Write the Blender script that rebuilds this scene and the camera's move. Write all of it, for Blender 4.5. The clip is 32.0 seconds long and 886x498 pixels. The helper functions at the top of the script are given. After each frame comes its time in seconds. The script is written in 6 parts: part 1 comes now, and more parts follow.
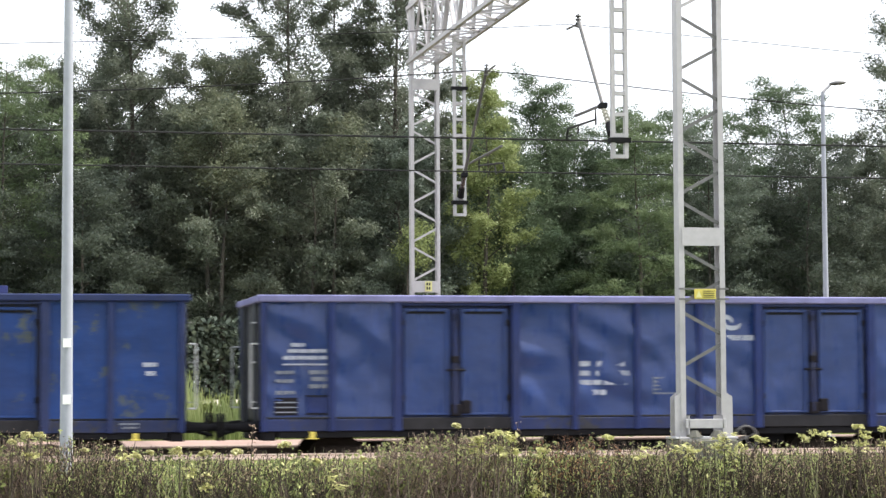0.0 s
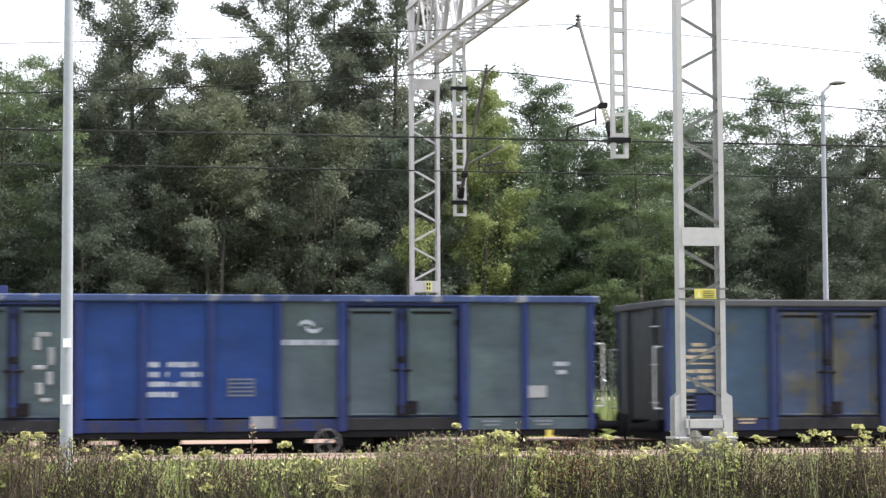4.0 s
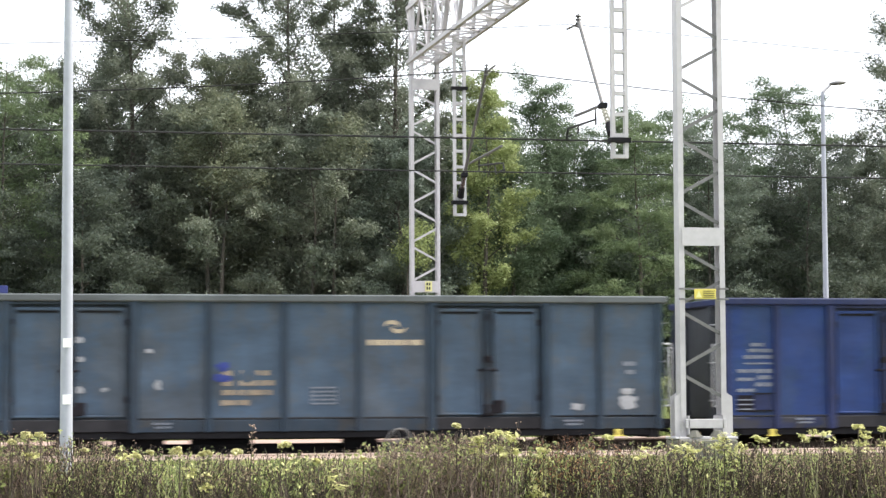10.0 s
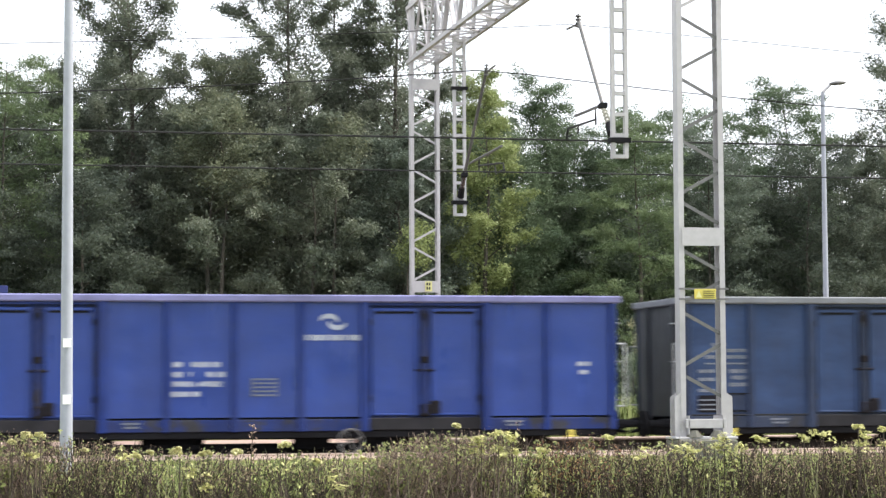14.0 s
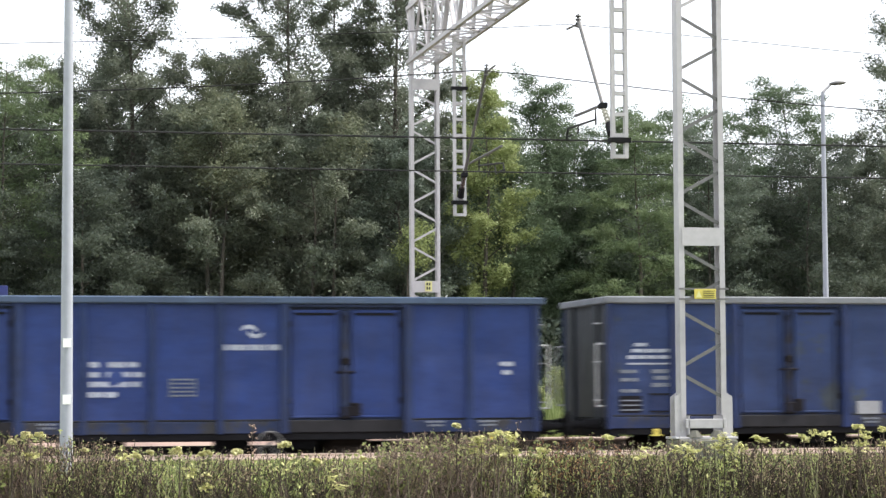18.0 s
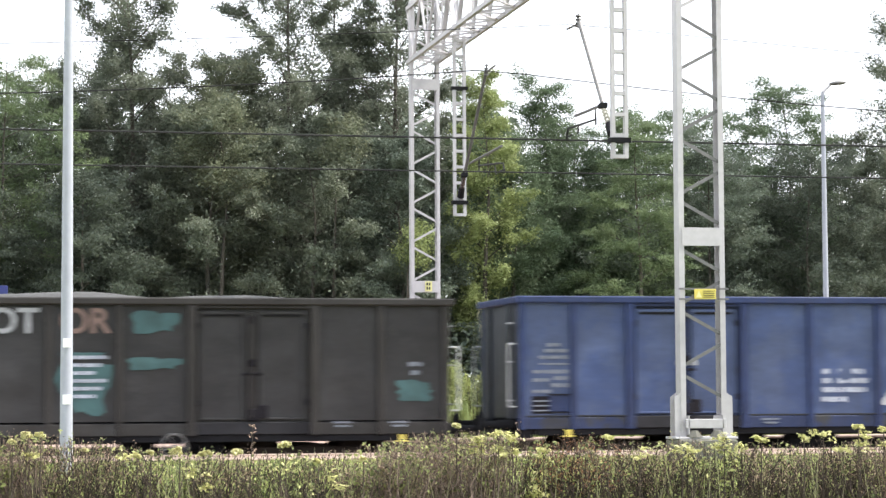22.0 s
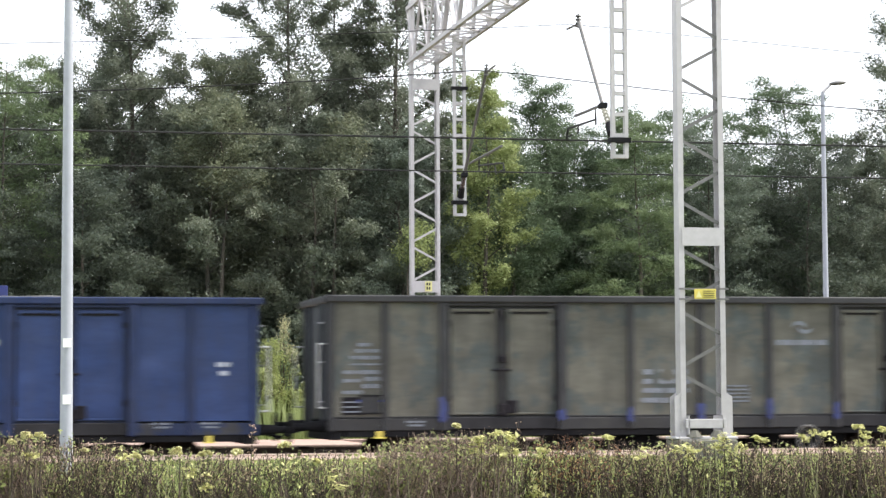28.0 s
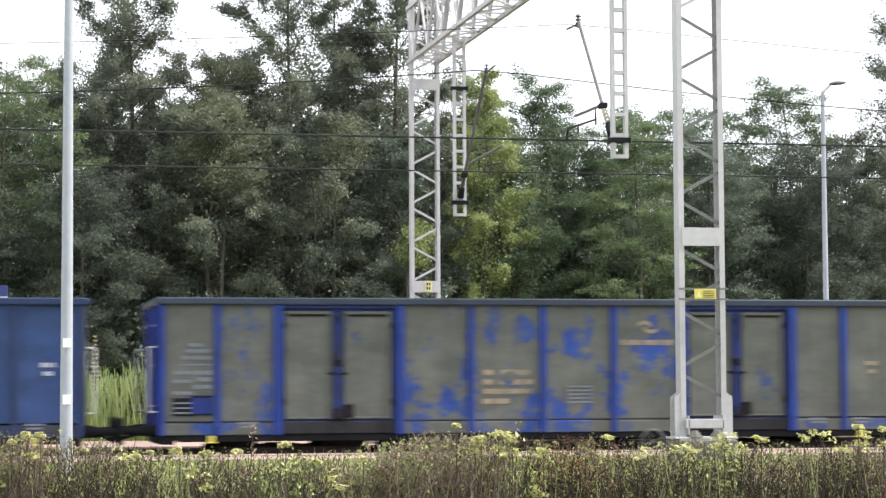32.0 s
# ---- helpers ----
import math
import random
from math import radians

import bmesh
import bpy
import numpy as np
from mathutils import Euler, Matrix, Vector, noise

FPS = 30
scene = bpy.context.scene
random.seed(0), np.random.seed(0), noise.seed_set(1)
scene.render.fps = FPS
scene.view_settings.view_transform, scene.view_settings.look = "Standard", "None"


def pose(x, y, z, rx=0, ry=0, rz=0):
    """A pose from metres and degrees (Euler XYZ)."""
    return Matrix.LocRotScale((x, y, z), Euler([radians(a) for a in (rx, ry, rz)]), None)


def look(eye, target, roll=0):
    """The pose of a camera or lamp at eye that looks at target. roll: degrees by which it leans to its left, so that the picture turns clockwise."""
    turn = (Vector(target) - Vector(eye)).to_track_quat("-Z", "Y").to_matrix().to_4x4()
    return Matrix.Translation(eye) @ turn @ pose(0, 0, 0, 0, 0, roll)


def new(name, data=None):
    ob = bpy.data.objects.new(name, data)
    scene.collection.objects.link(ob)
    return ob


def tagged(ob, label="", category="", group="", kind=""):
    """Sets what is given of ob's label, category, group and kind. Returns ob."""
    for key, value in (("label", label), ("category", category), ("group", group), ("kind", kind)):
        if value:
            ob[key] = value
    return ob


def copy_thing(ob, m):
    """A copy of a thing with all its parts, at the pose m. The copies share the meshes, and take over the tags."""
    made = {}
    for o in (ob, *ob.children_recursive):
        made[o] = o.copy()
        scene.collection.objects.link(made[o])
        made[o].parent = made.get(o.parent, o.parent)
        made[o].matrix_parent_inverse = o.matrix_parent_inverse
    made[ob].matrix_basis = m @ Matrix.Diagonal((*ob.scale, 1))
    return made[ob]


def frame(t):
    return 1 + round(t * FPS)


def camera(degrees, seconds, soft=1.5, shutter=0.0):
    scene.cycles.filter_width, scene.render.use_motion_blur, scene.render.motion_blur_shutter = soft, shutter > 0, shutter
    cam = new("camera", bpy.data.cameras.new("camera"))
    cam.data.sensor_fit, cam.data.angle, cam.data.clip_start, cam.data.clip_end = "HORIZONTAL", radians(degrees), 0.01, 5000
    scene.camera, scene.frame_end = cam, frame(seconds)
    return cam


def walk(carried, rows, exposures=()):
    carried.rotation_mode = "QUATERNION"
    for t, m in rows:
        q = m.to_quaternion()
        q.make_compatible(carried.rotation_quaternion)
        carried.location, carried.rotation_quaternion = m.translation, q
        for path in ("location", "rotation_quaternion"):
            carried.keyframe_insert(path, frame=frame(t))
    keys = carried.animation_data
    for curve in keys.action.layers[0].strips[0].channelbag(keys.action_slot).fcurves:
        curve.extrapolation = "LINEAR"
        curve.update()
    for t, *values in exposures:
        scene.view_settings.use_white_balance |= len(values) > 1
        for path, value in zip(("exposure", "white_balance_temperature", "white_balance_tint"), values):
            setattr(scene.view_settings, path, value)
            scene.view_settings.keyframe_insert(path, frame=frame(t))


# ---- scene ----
import itertools

cam = camera(22.69, 32.0, soft=1.45, shutter=0.5)
EYE = pose(0, -37.22, 1.6, 93.705, 0.285, -12.128)
walk(cam, [(0.0, EYE), (32.0, EYE)], exposures=[(0.0, 0.36), (5.5, 0.36), (7.0, 0.41), (9.0, 0.56), (10.0, 0.60), (12.0, 0.56), (13.5, 0.53), (14.0, 0.44), (17.0, 0.36), (20.0, 0.36), (21.0, 0.60), (22.5, 0.69), (24.0, 0.39), (28.0, 0.51), (30.0, 0.60), (32.0, 0.51)])

# ---- daylight: bright hazy sky, the sun high, along the line of the track ----
SUN_WAY = Vector((0.62, -0.10, 0.78)).normalized()
world = bpy.data.worlds.new("sky")
scene.world = world
world.use_nodes = True
wn = world.node_tree.nodes
sky = wn.new("ShaderNodeTexSky")
sky.sky_type, sky.sun_disc = "NISHITA", False
sky.sun_elevation = math.asin(SUN_WAY.z)
sky.sun_rotation = math.atan2(SUN_WAY.x, SUN_WAY.y)
sky.air_density, sky.dust_density, sky.ozone_density = 1.0, 6.0, 1.0
soft_white = wn.new("ShaderNodeMixRGB")
soft_white.inputs[0].default_value = 0.8
soft_white.inputs[2].default_value = (10.8, 11.2, 12.0, 1)
world.node_tree.links.new(sky.outputs[0], soft_white.inputs[1])
world.node_tree.links.new(soft_white.outputs[0], wn["Background"].inputs[0])
wn["Background"].inputs[1].default_value = 0.15
sun = new("sun", bpy.data.lights.new("sun", "SUN"))
sun.data.energy, sun.data.angle, sun.data.color = 5.0, radians(2.0), (1.0, 0.95, 0.87)
sun.matrix_world = look(SUN_WAY * 60, (0, 0, 0))



# ---- materials ----
def shader(name, rough=0.6, metal=0.0):
    m = bpy.data.materials.new(name)
    m.use_nodes = True
    n, l = m.node_tree.nodes, m.node_tree.links
    b = n["Principled BSDF"]
    b.inputs["Roughness"].default_value = rough
    b.inputs["Metallic"].default_value = metal
    return m, n, l, b


SHIFT = itertools.count()


def noise_node(n, l, scale, detail=4.0, coord="Object", stretch=(1, 1, 1), rough=0.55):
    tc = n.new("ShaderNodeTexCoord")
    mp = n.new("ShaderNodeMapping")
    mp.inputs["Scale"].default_value = stretch
    mp.inputs["Location"].default_value = (next(SHIFT) * 3.7 % 41, 0, 0)
    t = n.new("ShaderNodeTexNoise")
    t.inputs["Scale"].default_value, t.inputs["Detail"].default_value = scale, detail
    t.inputs["Roughness"].default_value = rough
    l.new(tc.outputs[coord], mp.inputs[0])
    l.new(mp.outputs[0], t.inputs["Vector"])
    return t.outputs["Fac"]


def ramp(n, l, fac, stops):
    r = n.new("ShaderNodeValToRGB")
    while len(r.color_ramp.elements) < len(stops):
        r.color_ramp.elements.new(0.5)
    for e, (p, c) in zip(r.color_ramp.elements, stops):
        e.position, e.color = p, (*c, 1) if len(c) == 3 else c
    l.new(fac, r.inputs[0])
    return r.outputs[0]


def blend(n, l, fac, a, b, mode="MIX"):
    m = n.new("ShaderNodeMixRGB")
    m.blend_type = mode
    for i, v in enumerate((fac, a, b)):
        if isinstance(v, bpy.types.NodeSocket):
            l.new(v, m.inputs[i])
        else:
            m.inputs[i].default_value = v if i == 0 else (*v, 1)
    return m.outputs[0]


def bump(n, l, b, height, strength, dist=0.01):
    k = n.new("ShaderNodeBump")
    k.inputs["Strength"].default_value, k.inputs["Distance"].default_value = strength, dist
    l.new(height, k.inputs["Height"])
    l.new(k.outputs[0], b.inputs["Normal"])


def plain(name, colour, rough=0.6, metal=0.0, grain=25.0, vary=0.25, relief=0.15, coord="Object", spec=0.4):
    """A surface of one colour with grain and blotches."""
    m, n, l, b = shader(name, rough, metal)
    fine = noise_node(n, l, grain, 5, coord)
    broad = noise_node(n, l, grain / 14, 3, coord)
    lo = tuple(c * (1 - vary) for c in colour)
    hi = tuple(min(1, c * (1 + vary)) for c in colour)
    c1 = ramp(n, l, fine, [(0.3, lo), (0.7, hi)])
    c2 = ramp(n, l, broad, [(0.3, lo), (0.7, hi)])
    l.new(blend(n, l, 0.5, c1, c2), b.inputs["Base Color"])
    b.inputs["Specular IOR Level"].default_value = spec
    bump(n, l, b, fine, relief)
    return m


def paint(name, colour, patch=None, amount=0.0, rust=0.3, dent=0.25, rough=0.36, pscale=1.3, grime=0.35, gloss=0.2, wear=0.8):
    """Old wagon paint: fading, streaks of dirt, rust spots and patches of a second paint."""
    colour, patch = (c and (c[0] * 0.41, c[1] * 0.515, c[2] * 0.6) if c and c[2] > 1.3 * c[1] else c and tuple(v * 0.62 for v in c) for c in (colour, patch))
    m, n, l, b = shader(name, rough)
    broad = noise_node(n, l, 0.9, 4)
    streak = noise_node(n, l, 3.0, 5, stretch=(2.2, 2.2, 0.25))
    fine = noise_node(n, l, 22.0, 4)
    fade = tuple(c * 0.9 + 0.008 for c in colour)
    c = blend(n, l, ramp(n, l, broad, [(0.35, (0, 0, 0)), (0.7, (1, 1, 1))]), colour, fade)
    if patch:
        pn = noise_node(n, l, pscale, 9, stretch=(1, 1, 0.8), rough=0.72)
        edge = 0.62 - 0.3 * amount
        c = blend(n, l, ramp(n, l, pn, [(edge - 0.015, (0, 0, 0)), (edge + 0.02, (0.75, 0.75, 0.75)), (edge + 0.1, (0.95, 0.95, 0.95))]), c, patch)
    mottle = noise_node(n, l, 2.4, 6, stretch=(0.45, 1, 1.2), rough=0.65)
    c = blend(n, l, 0.55 * wear, c, ramp(n, l, mottle, [(0.3, (0.42,) * 3), (0.5, (0.95,) * 3), (0.68, (1.5,) * 3)]), "MULTIPLY")
    dusty = tuple(v * 0.8 + 0.02 for v in colour)
    scuff = noise_node(n, l, 1.7, 8, stretch=(0.35, 1, 1.5), rough=0.7)
    c = blend(n, l, ramp(n, l, scuff, [(0.52, (0, 0, 0)), (0.72, (0.55 * wear,) * 3)]), c, dusty)
    dirt = ramp(n, l, streak, [(0.42, (0, 0, 0)), (0.75, (1, 1, 1))])
    mul = n.new("ShaderNodeMath")
    mul.operation = "MULTIPLY"
    mul.inputs[1].default_value = grime * 0.6
    l.new(dirt, mul.inputs[0])
    c = blend(n, l, mul.outputs[0], c, (0.045, 0.042, 0.04))
    rn = noise_node(n, l, 2.6, 7, rough=0.7)
    c = blend(n, l, ramp(n, l, rn, [(0.72 - 0.1 * rust, (0, 0, 0)), (0.80 - 0.08 * rust, (rust, rust, rust))]), c, (0.11, 0.052, 0.03))
    c = blend(n, l, 0.05, c, ramp(n, l, fine, [(0.3, (0.01, 0.01, 0.012)), (0.7, (0.1, 0.1, 0.11))]))
    l.new(c, b.inputs["Base Color"])
    l.new(ramp(n, l, streak, [(0.3, (rough - 0.06,) * 3), (0.7, (rough + 0.22,) * 3)]), b.inputs["Roughness"])
    b.inputs["Specular IOR Level"].default_value = gloss
    wave = noise_node(n, l, 1.6, 2)
    bump(n, l, b, blend(n, l, 0.06, wave, fine), dent, 0.09)
    return m


def foliage(name, dark, light, thin=0.35, rough=0.5, single=0.5, gloss=0.27):
    m, n, l, b = shader(name, rough)
    g = n.new("ShaderNodeNewGeometry")
    broad = noise_node(n, l, 0.55, 3)
    c1 = ramp(n, l, g.outputs["Random Per Island"], [(0.1, dark), (0.9, light)])
    c2 = ramp(n, l, broad, [(0.35, dark), (0.68, light)])
    c = blend(n, l, single, c2, c1)
    l.new(c, b.inputs["Base Color"])
    b.inputs["Specular IOR Level"].default_value = gloss
    t = n.new("ShaderNodeBsdfTranslucent")
    warm = blend(n, l, 0.4, c, (0.14, 0.163, 0.112))
    l.new(warm, t.inputs[0])
    mix = n.new("ShaderNodeMixShader")
    mix.inputs[0].default_value = thin
    l.new(b.outputs[0], mix.inputs[1])
    l.new(t.outputs[0], mix.inputs[2])
    l.new(mix.outputs[0], n["Material Output"].inputs[0])
    return m


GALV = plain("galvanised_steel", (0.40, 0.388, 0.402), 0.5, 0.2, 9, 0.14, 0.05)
GALV_DARK = plain("weathered_shaded_steel", (0.14, 0.138, 0.138), 0.55, 0.4, 12, 0.25, 0.1)
CONCRETE = plain("concrete", (0.33, 0.31, 0.28), 0.85, 0, 18, 0.2, 0.3)
POLE = plain("galvanised_pole", (0.31, 0.325, 0.37), 0.6, 0.0, 9, 0.12, 0.03)
FOUNDATION = plain("weathered_concrete", (0.12, 0.118, 0.1), 0.9, 0, 14, 0.3, 0.3)
PAVER_PINK = plain("pinkish_paving", (0.30, 0.205, 0.17), 0.85, 0, 6, 0.15, 0.2)
SHADED_SOOTY_CONCRETE = plain("shaded_sooty_concrete", (0.07, 0.06, 0.055), 0.95, 0, 8, 0.35, 0.4)
PAVER_ROSE = plain("rose_beige_paving", (0.3, 0.225, 0.185), 0.85, 0, 7, 0.2, 0.2)
PLACARD = plain("faded_white_placard", (0.25, 0.26, 0.28), 0.6, 0, 30, 0.25, 0.0)
# darkened gravel: the shade beneath the wagons is put into its colour
BALLAST = plain("ballast", (0.055, 0.045, 0.038), 0.95, 0, 14, 0.5, 1.0)
RAIL = plain("rail_steel", (0.12, 0.08, 0.06), 0.7, 0.2, 14, 0.3, 0.1)
WOOD = plain("sleeper_concrete", (0.3, 0.29, 0.27), 0.9, 0, 10, 0.2, 0.2)
GRASS_GROUND = plain("grassy_soil", (0.13, 0.155, 0.055), 0.95, 0, 3.5, 0.45, 0.6)
SAND_ROAD = plain("sandy_track", (0.5, 0.46, 0.38), 0.95, 0, 4, 0.15, 0.4)
IRON = plain("dark_iron", (0.014, 0.014, 0.016), 0.8, 0.0, 16, 0.4, 0.2, spec=0.1)
SOOTY_STEEL = plain("sooty_steel", (0.021, 0.021, 0.024), 0.85, 0.0, 5, 0.45, 0.2, spec=0.2)
PALE_RAIL = plain("pale_worn_steel", (0.42, 0.43, 0.45), 0.6, 0.0, 12, 0.25, 0.1)
IRON_BROWN = plain("rusty_iron", (0.03, 0.023, 0.019), 0.85, 0.0, 16, 0.4, 0.2, spec=0.1)
LATCH = plain("grimy_dark_steel", (0.013, 0.012, 0.015), 0.85, 0.0, 16, 0.4, 0.2, spec=0.1)
WHITE_MARK = plain("white_lettering", (0.34, 0.37, 0.44), 0.6, 0, 40, 0.25, 0.0)
DULL_MARK = plain("faded_lettering", (0.16, 0.178, 0.215), 0.7, 0, 40, 0.3, 0.0)
TAN_MARK = plain("yellowed_lettering", (0.42, 0.35, 0.25), 0.7, 0, 40, 0.3, 0.0)
YELLOW = plain("yellow_enamel", (0.58, 0.49, 0.1), 0.5, 0, 20, 0.15, 0.05)
PALE_YELLOW = plain("faded_yellow_enamel", (0.6, 0.58, 0.26), 0.5, 0, 20, 0.1, 0.0)
BLACK = plain("black_enamel", (0.02, 0.02, 0.02), 0.5, 0, 20, 0.2, 0.05)
SIGN_BLUE = plain("blue_enamel", (0.02, 0.03, 0.13), 0.4, 0, 20, 0.1, 0.0)
WHITE = plain("white_enamel", (0.8, 0.8, 0.8), 0.5, 0, 20, 0.06, 0.0)
INSULATOR = plain("brown_porcelain", (0.045, 0.03, 0.025), 0.25, 0, 20, 0.2, 0.0)
PORCELAIN = plain("white_porcelain", (0.5, 0.49, 0.46), 0.3, 0, 20, 0.15, 0.0)
WIRE = plain("tarnished_wire", (0.022, 0.022, 0.022), 0.9, 0.0, 20, 0.2, 0.0)
BARK = plain("bark", (0.075, 0.065, 0.055), 0.9, 0, 7, 0.4, 0.8)
TWIG = plain("twig_bark", (0.06, 0.046, 0.037), 0.85, 0, 30, 0.4, 0.2)
COAL = plain("dark_load", (0.05, 0.05, 0.05), 0.9, 0, 5, 0.4, 0.8)
SPRAY = plain("white_spray_paint", (0.3, 0.31, 0.33), 0.6, 0, 5, 0.45, 0.0)
RUSTY_PINK = plain("faded_pink_paint", (0.17, 0.115, 0.1), 0.7, 0, 9, 0.25, 0.0)
SIGN_SPOT = plain("fresh_blue_paint", (0.018, 0.035, 0.2), 0.5, 0, 9, 0.3, 0.0)
FADED_SPOT = plain("faded_blue_paint", (0.022, 0.032, 0.12), 0.6, 0, 9, 0.4, 0.0)
TAN_DIM = plain("dim_yellowed_lettering", (0.25, 0.205, 0.15), 0.7, 0, 40, 0.3, 0.0)
TEAL_SPRAY = plain("teal_spray_paint", (0.03, 0.072, 0.076), 0.6, 0, 4, 0.6, 0.0)

LEAF_DARK = foliage("dark_poplar_leaves", (0.0825, 0.0999, 0.0762), (0.2342, 0.2547, 0.1988), 0.38, 0.6, single=0.34)
LEAF_MID = foliage("mid_green_leaves", (0.0757, 0.0986, 0.0756), (0.187, 0.2059, 0.1512), 0.38, single=0.34)
LEAF_SOFT = foliage("feathery_locust_leaves", (0.0549, 0.0912, 0.0518), (0.1338, 0.1861, 0.1034), 0.4, single=0.34)
LEAF_LIGHT = foliage("light_green_leaves", (0.0731, 0.1118, 0.0533), (0.1849, 0.2408, 0.1161), 0.4, single=0.34)
LEAF_YELLOW = foliage("yellowing_birch_leaves", (0.15, 0.195, 0.068), (0.36, 0.41, 0.17), 0.42)
LEAF_OLIVE = foliage("olive_leaves", (0.1045, 0.1226, 0.0791), (0.2612, 0.2763, 0.1786), 0.4, single=0.34)
# leaves of the shaded depth, lightened: haze over the darks put into the colour
LEAF_SHADE = foliage("haze_toned_leaves", (0.073, 0.0983, 0.0807), (0.1651, 0.1966, 0.1499), 0.38, single=0.34)
# darker tone: shade at the foot of the wood put into the leaf colour
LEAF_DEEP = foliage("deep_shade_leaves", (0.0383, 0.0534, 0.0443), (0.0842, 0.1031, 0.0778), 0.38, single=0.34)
HEDGE_TWIG = foliage("hedge_twigs", (0.008, 0.0065, 0.006), (0.1, 0.074, 0.06), 0.06, 0.8, single=0.85)
HEDGE_TWIG_PALE = foliage("dry_pale_twigs", (0.014, 0.0105, 0.0095), (0.29, 0.212, 0.178), 0.06, 0.8, single=0.85)
HEDGE_GREEN = foliage("hedge_leaves", (0.03, 0.05, 0.016), (0.48, 0.52, 0.19), 0.4, single=0.75)
HEDGE_RUST = foliage("rusty_flower_heads", (0.1, 0.045, 0.03), (0.4, 0.2, 0.11), 0.2, 0.8, single=0.75)
CREAM = foliage("creamy_flower_heads", (0.5, 0.47, 0.22), (0.8, 0.77, 0.45), 0.35)
HEDGE_PALE = foliage("pale_shoot_leaves", (0.42, 0.42, 0.15), (0.82, 0.78, 0.42), 0.4)
HEDGE_BROWN = foliage("withered_flower_heads", (0.07, 0.045, 0.034), (0.6, 0.43, 0.33), 0.25, 0.8, single=0.75)
GRASS = foliage("meadow_grass", (0.09, 0.13, 0.03), (0.26, 0.3, 0.08), 0.4)
LAWN = foliage("uneven_lawn", (0.07, 0.115, 0.03), (0.62, 0.66, 0.24), 0.4, single=0.6)
LEAF_SUNNY = foliage("sunlit_weed_leaves", (0.17, 0.22, 0.06), (0.4, 0.43, 0.16), 0.45)
DRY_GRASS = foliage("tall_dry_grass", (0.2, 0.27, 0.08), (0.52, 0.58, 0.26), 0.45)
SEED = foliage("pale_seed_heads", (0.25, 0.25, 0.13), (0.55, 0.52, 0.34), 0.3, 0.8)


# ---- mesh helpers ----
def part(name, bm, material, parent, label=""):
    me = bpy.data.meshes.new(name)
    bm.to_mesh(me)
    bm.free()
    me.materials.append(material)
    ob = new(name, me)
    ob.parent = parent
    return tagged(ob, label)


def smooth(ob):
    ob.data.polygons.foreach_set("use_smooth", [True] * len(ob.data.polygons))
    return ob


def thing(name, label, category, group="", m=None, kind=""):
    e = new(name)
    e.empty_display_size = 0.3
    if m is not None:
        e.matrix_basis = m
    return tagged(e, label, category, group, kind)


def box(bm, x0, x1, y0, y1, z0, z1, bevel=0.0):
    r = bmesh.ops.create_cube(bm, size=1, matrix=Matrix.Translation(((x0 + x1) / 2, (y0 + y1) / 2, (z0 + z1) / 2)) @ Matrix.Diagonal((abs(x1 - x0), abs(y1 - y0), abs(z1 - z0), 1)))
    if bevel:
        edges = list({e for v in r["verts"] for e in v.link_edges})
        bmesh.ops.bevel(bm, geom=edges, offset=bevel, segments=1, affect="EDGES")
    return bm


def boxes(*rows, bevel=0.0):
    bm = bmesh.new()
    for r in rows:
        box(bm, *r, bevel=bevel)
    return bm


def rod(bm, a, b, r0, r1=None, sides=8):
    a, b = Vector(a), Vector(b)
    m = Matrix.Translation((a + b) / 2) @ (b - a).to_track_quat("Z", "Y").to_matrix().to_4x4()
    bmesh.ops.create_cone(bm, cap_ends=True, segments=sides, radius1=r0, radius2=r0 if r1 is None else r1, depth=(b - a).length, matrix=m)
    return bm


def bar(bm, a, b, w, d):
    """A flat bar from a to b, w wide along x when upright, d deep."""
    a, b = Vector(a), Vector(b)
    m = Matrix.Translation((a + b) / 2) @ (b - a).to_track_quat("Z", "Y").to_matrix().to_4x4()
    bmesh.ops.create_cube(bm, size=1, matrix=m @ Matrix.Diagonal((w, d, (b - a).length, 1)))
    return bm


def quads(name, verts, material):
    """A mesh of loose four-cornered faces from an array (n, 4, 3)."""
    n = len(verts)
    me = bpy.data.meshes.new(name)
    me.vertices.add(n * 4)
    me.vertices.foreach_set("co", np.ascontiguousarray(verts, dtype=np.float32).ravel())
    me.loops.add(n * 4)
    me.loops.foreach_set("vertex_index", np.arange(n * 4, dtype=np.int32))
    me.polygons.add(n)
    me.polygons.foreach_set("loop_start", np.arange(0, n * 4, 4, dtype=np.int32))
    me.update(calc_edges=True)
    me.materials.append(material)
    return me


def tris(name, verts, material):
    """A mesh of loose three-cornered faces from an array (n, 3, 3)."""
    n = len(verts)
    me = bpy.data.meshes.new(name)
    me.vertices.add(n * 3)
    me.vertices.foreach_set("co", np.ascontiguousarray(verts, dtype=np.float32).ravel())
    me.loops.add(n * 3)
    me.loops.foreach_set("vertex_index", np.arange(n * 3, dtype=np.int32))
    me.polygons.add(n)
    me.polygons.foreach_set("loop_start", np.arange(0, n * 3, 3, dtype=np.int32))
    me.update(calc_edges=True)
    me.materials.append(material)
    return me


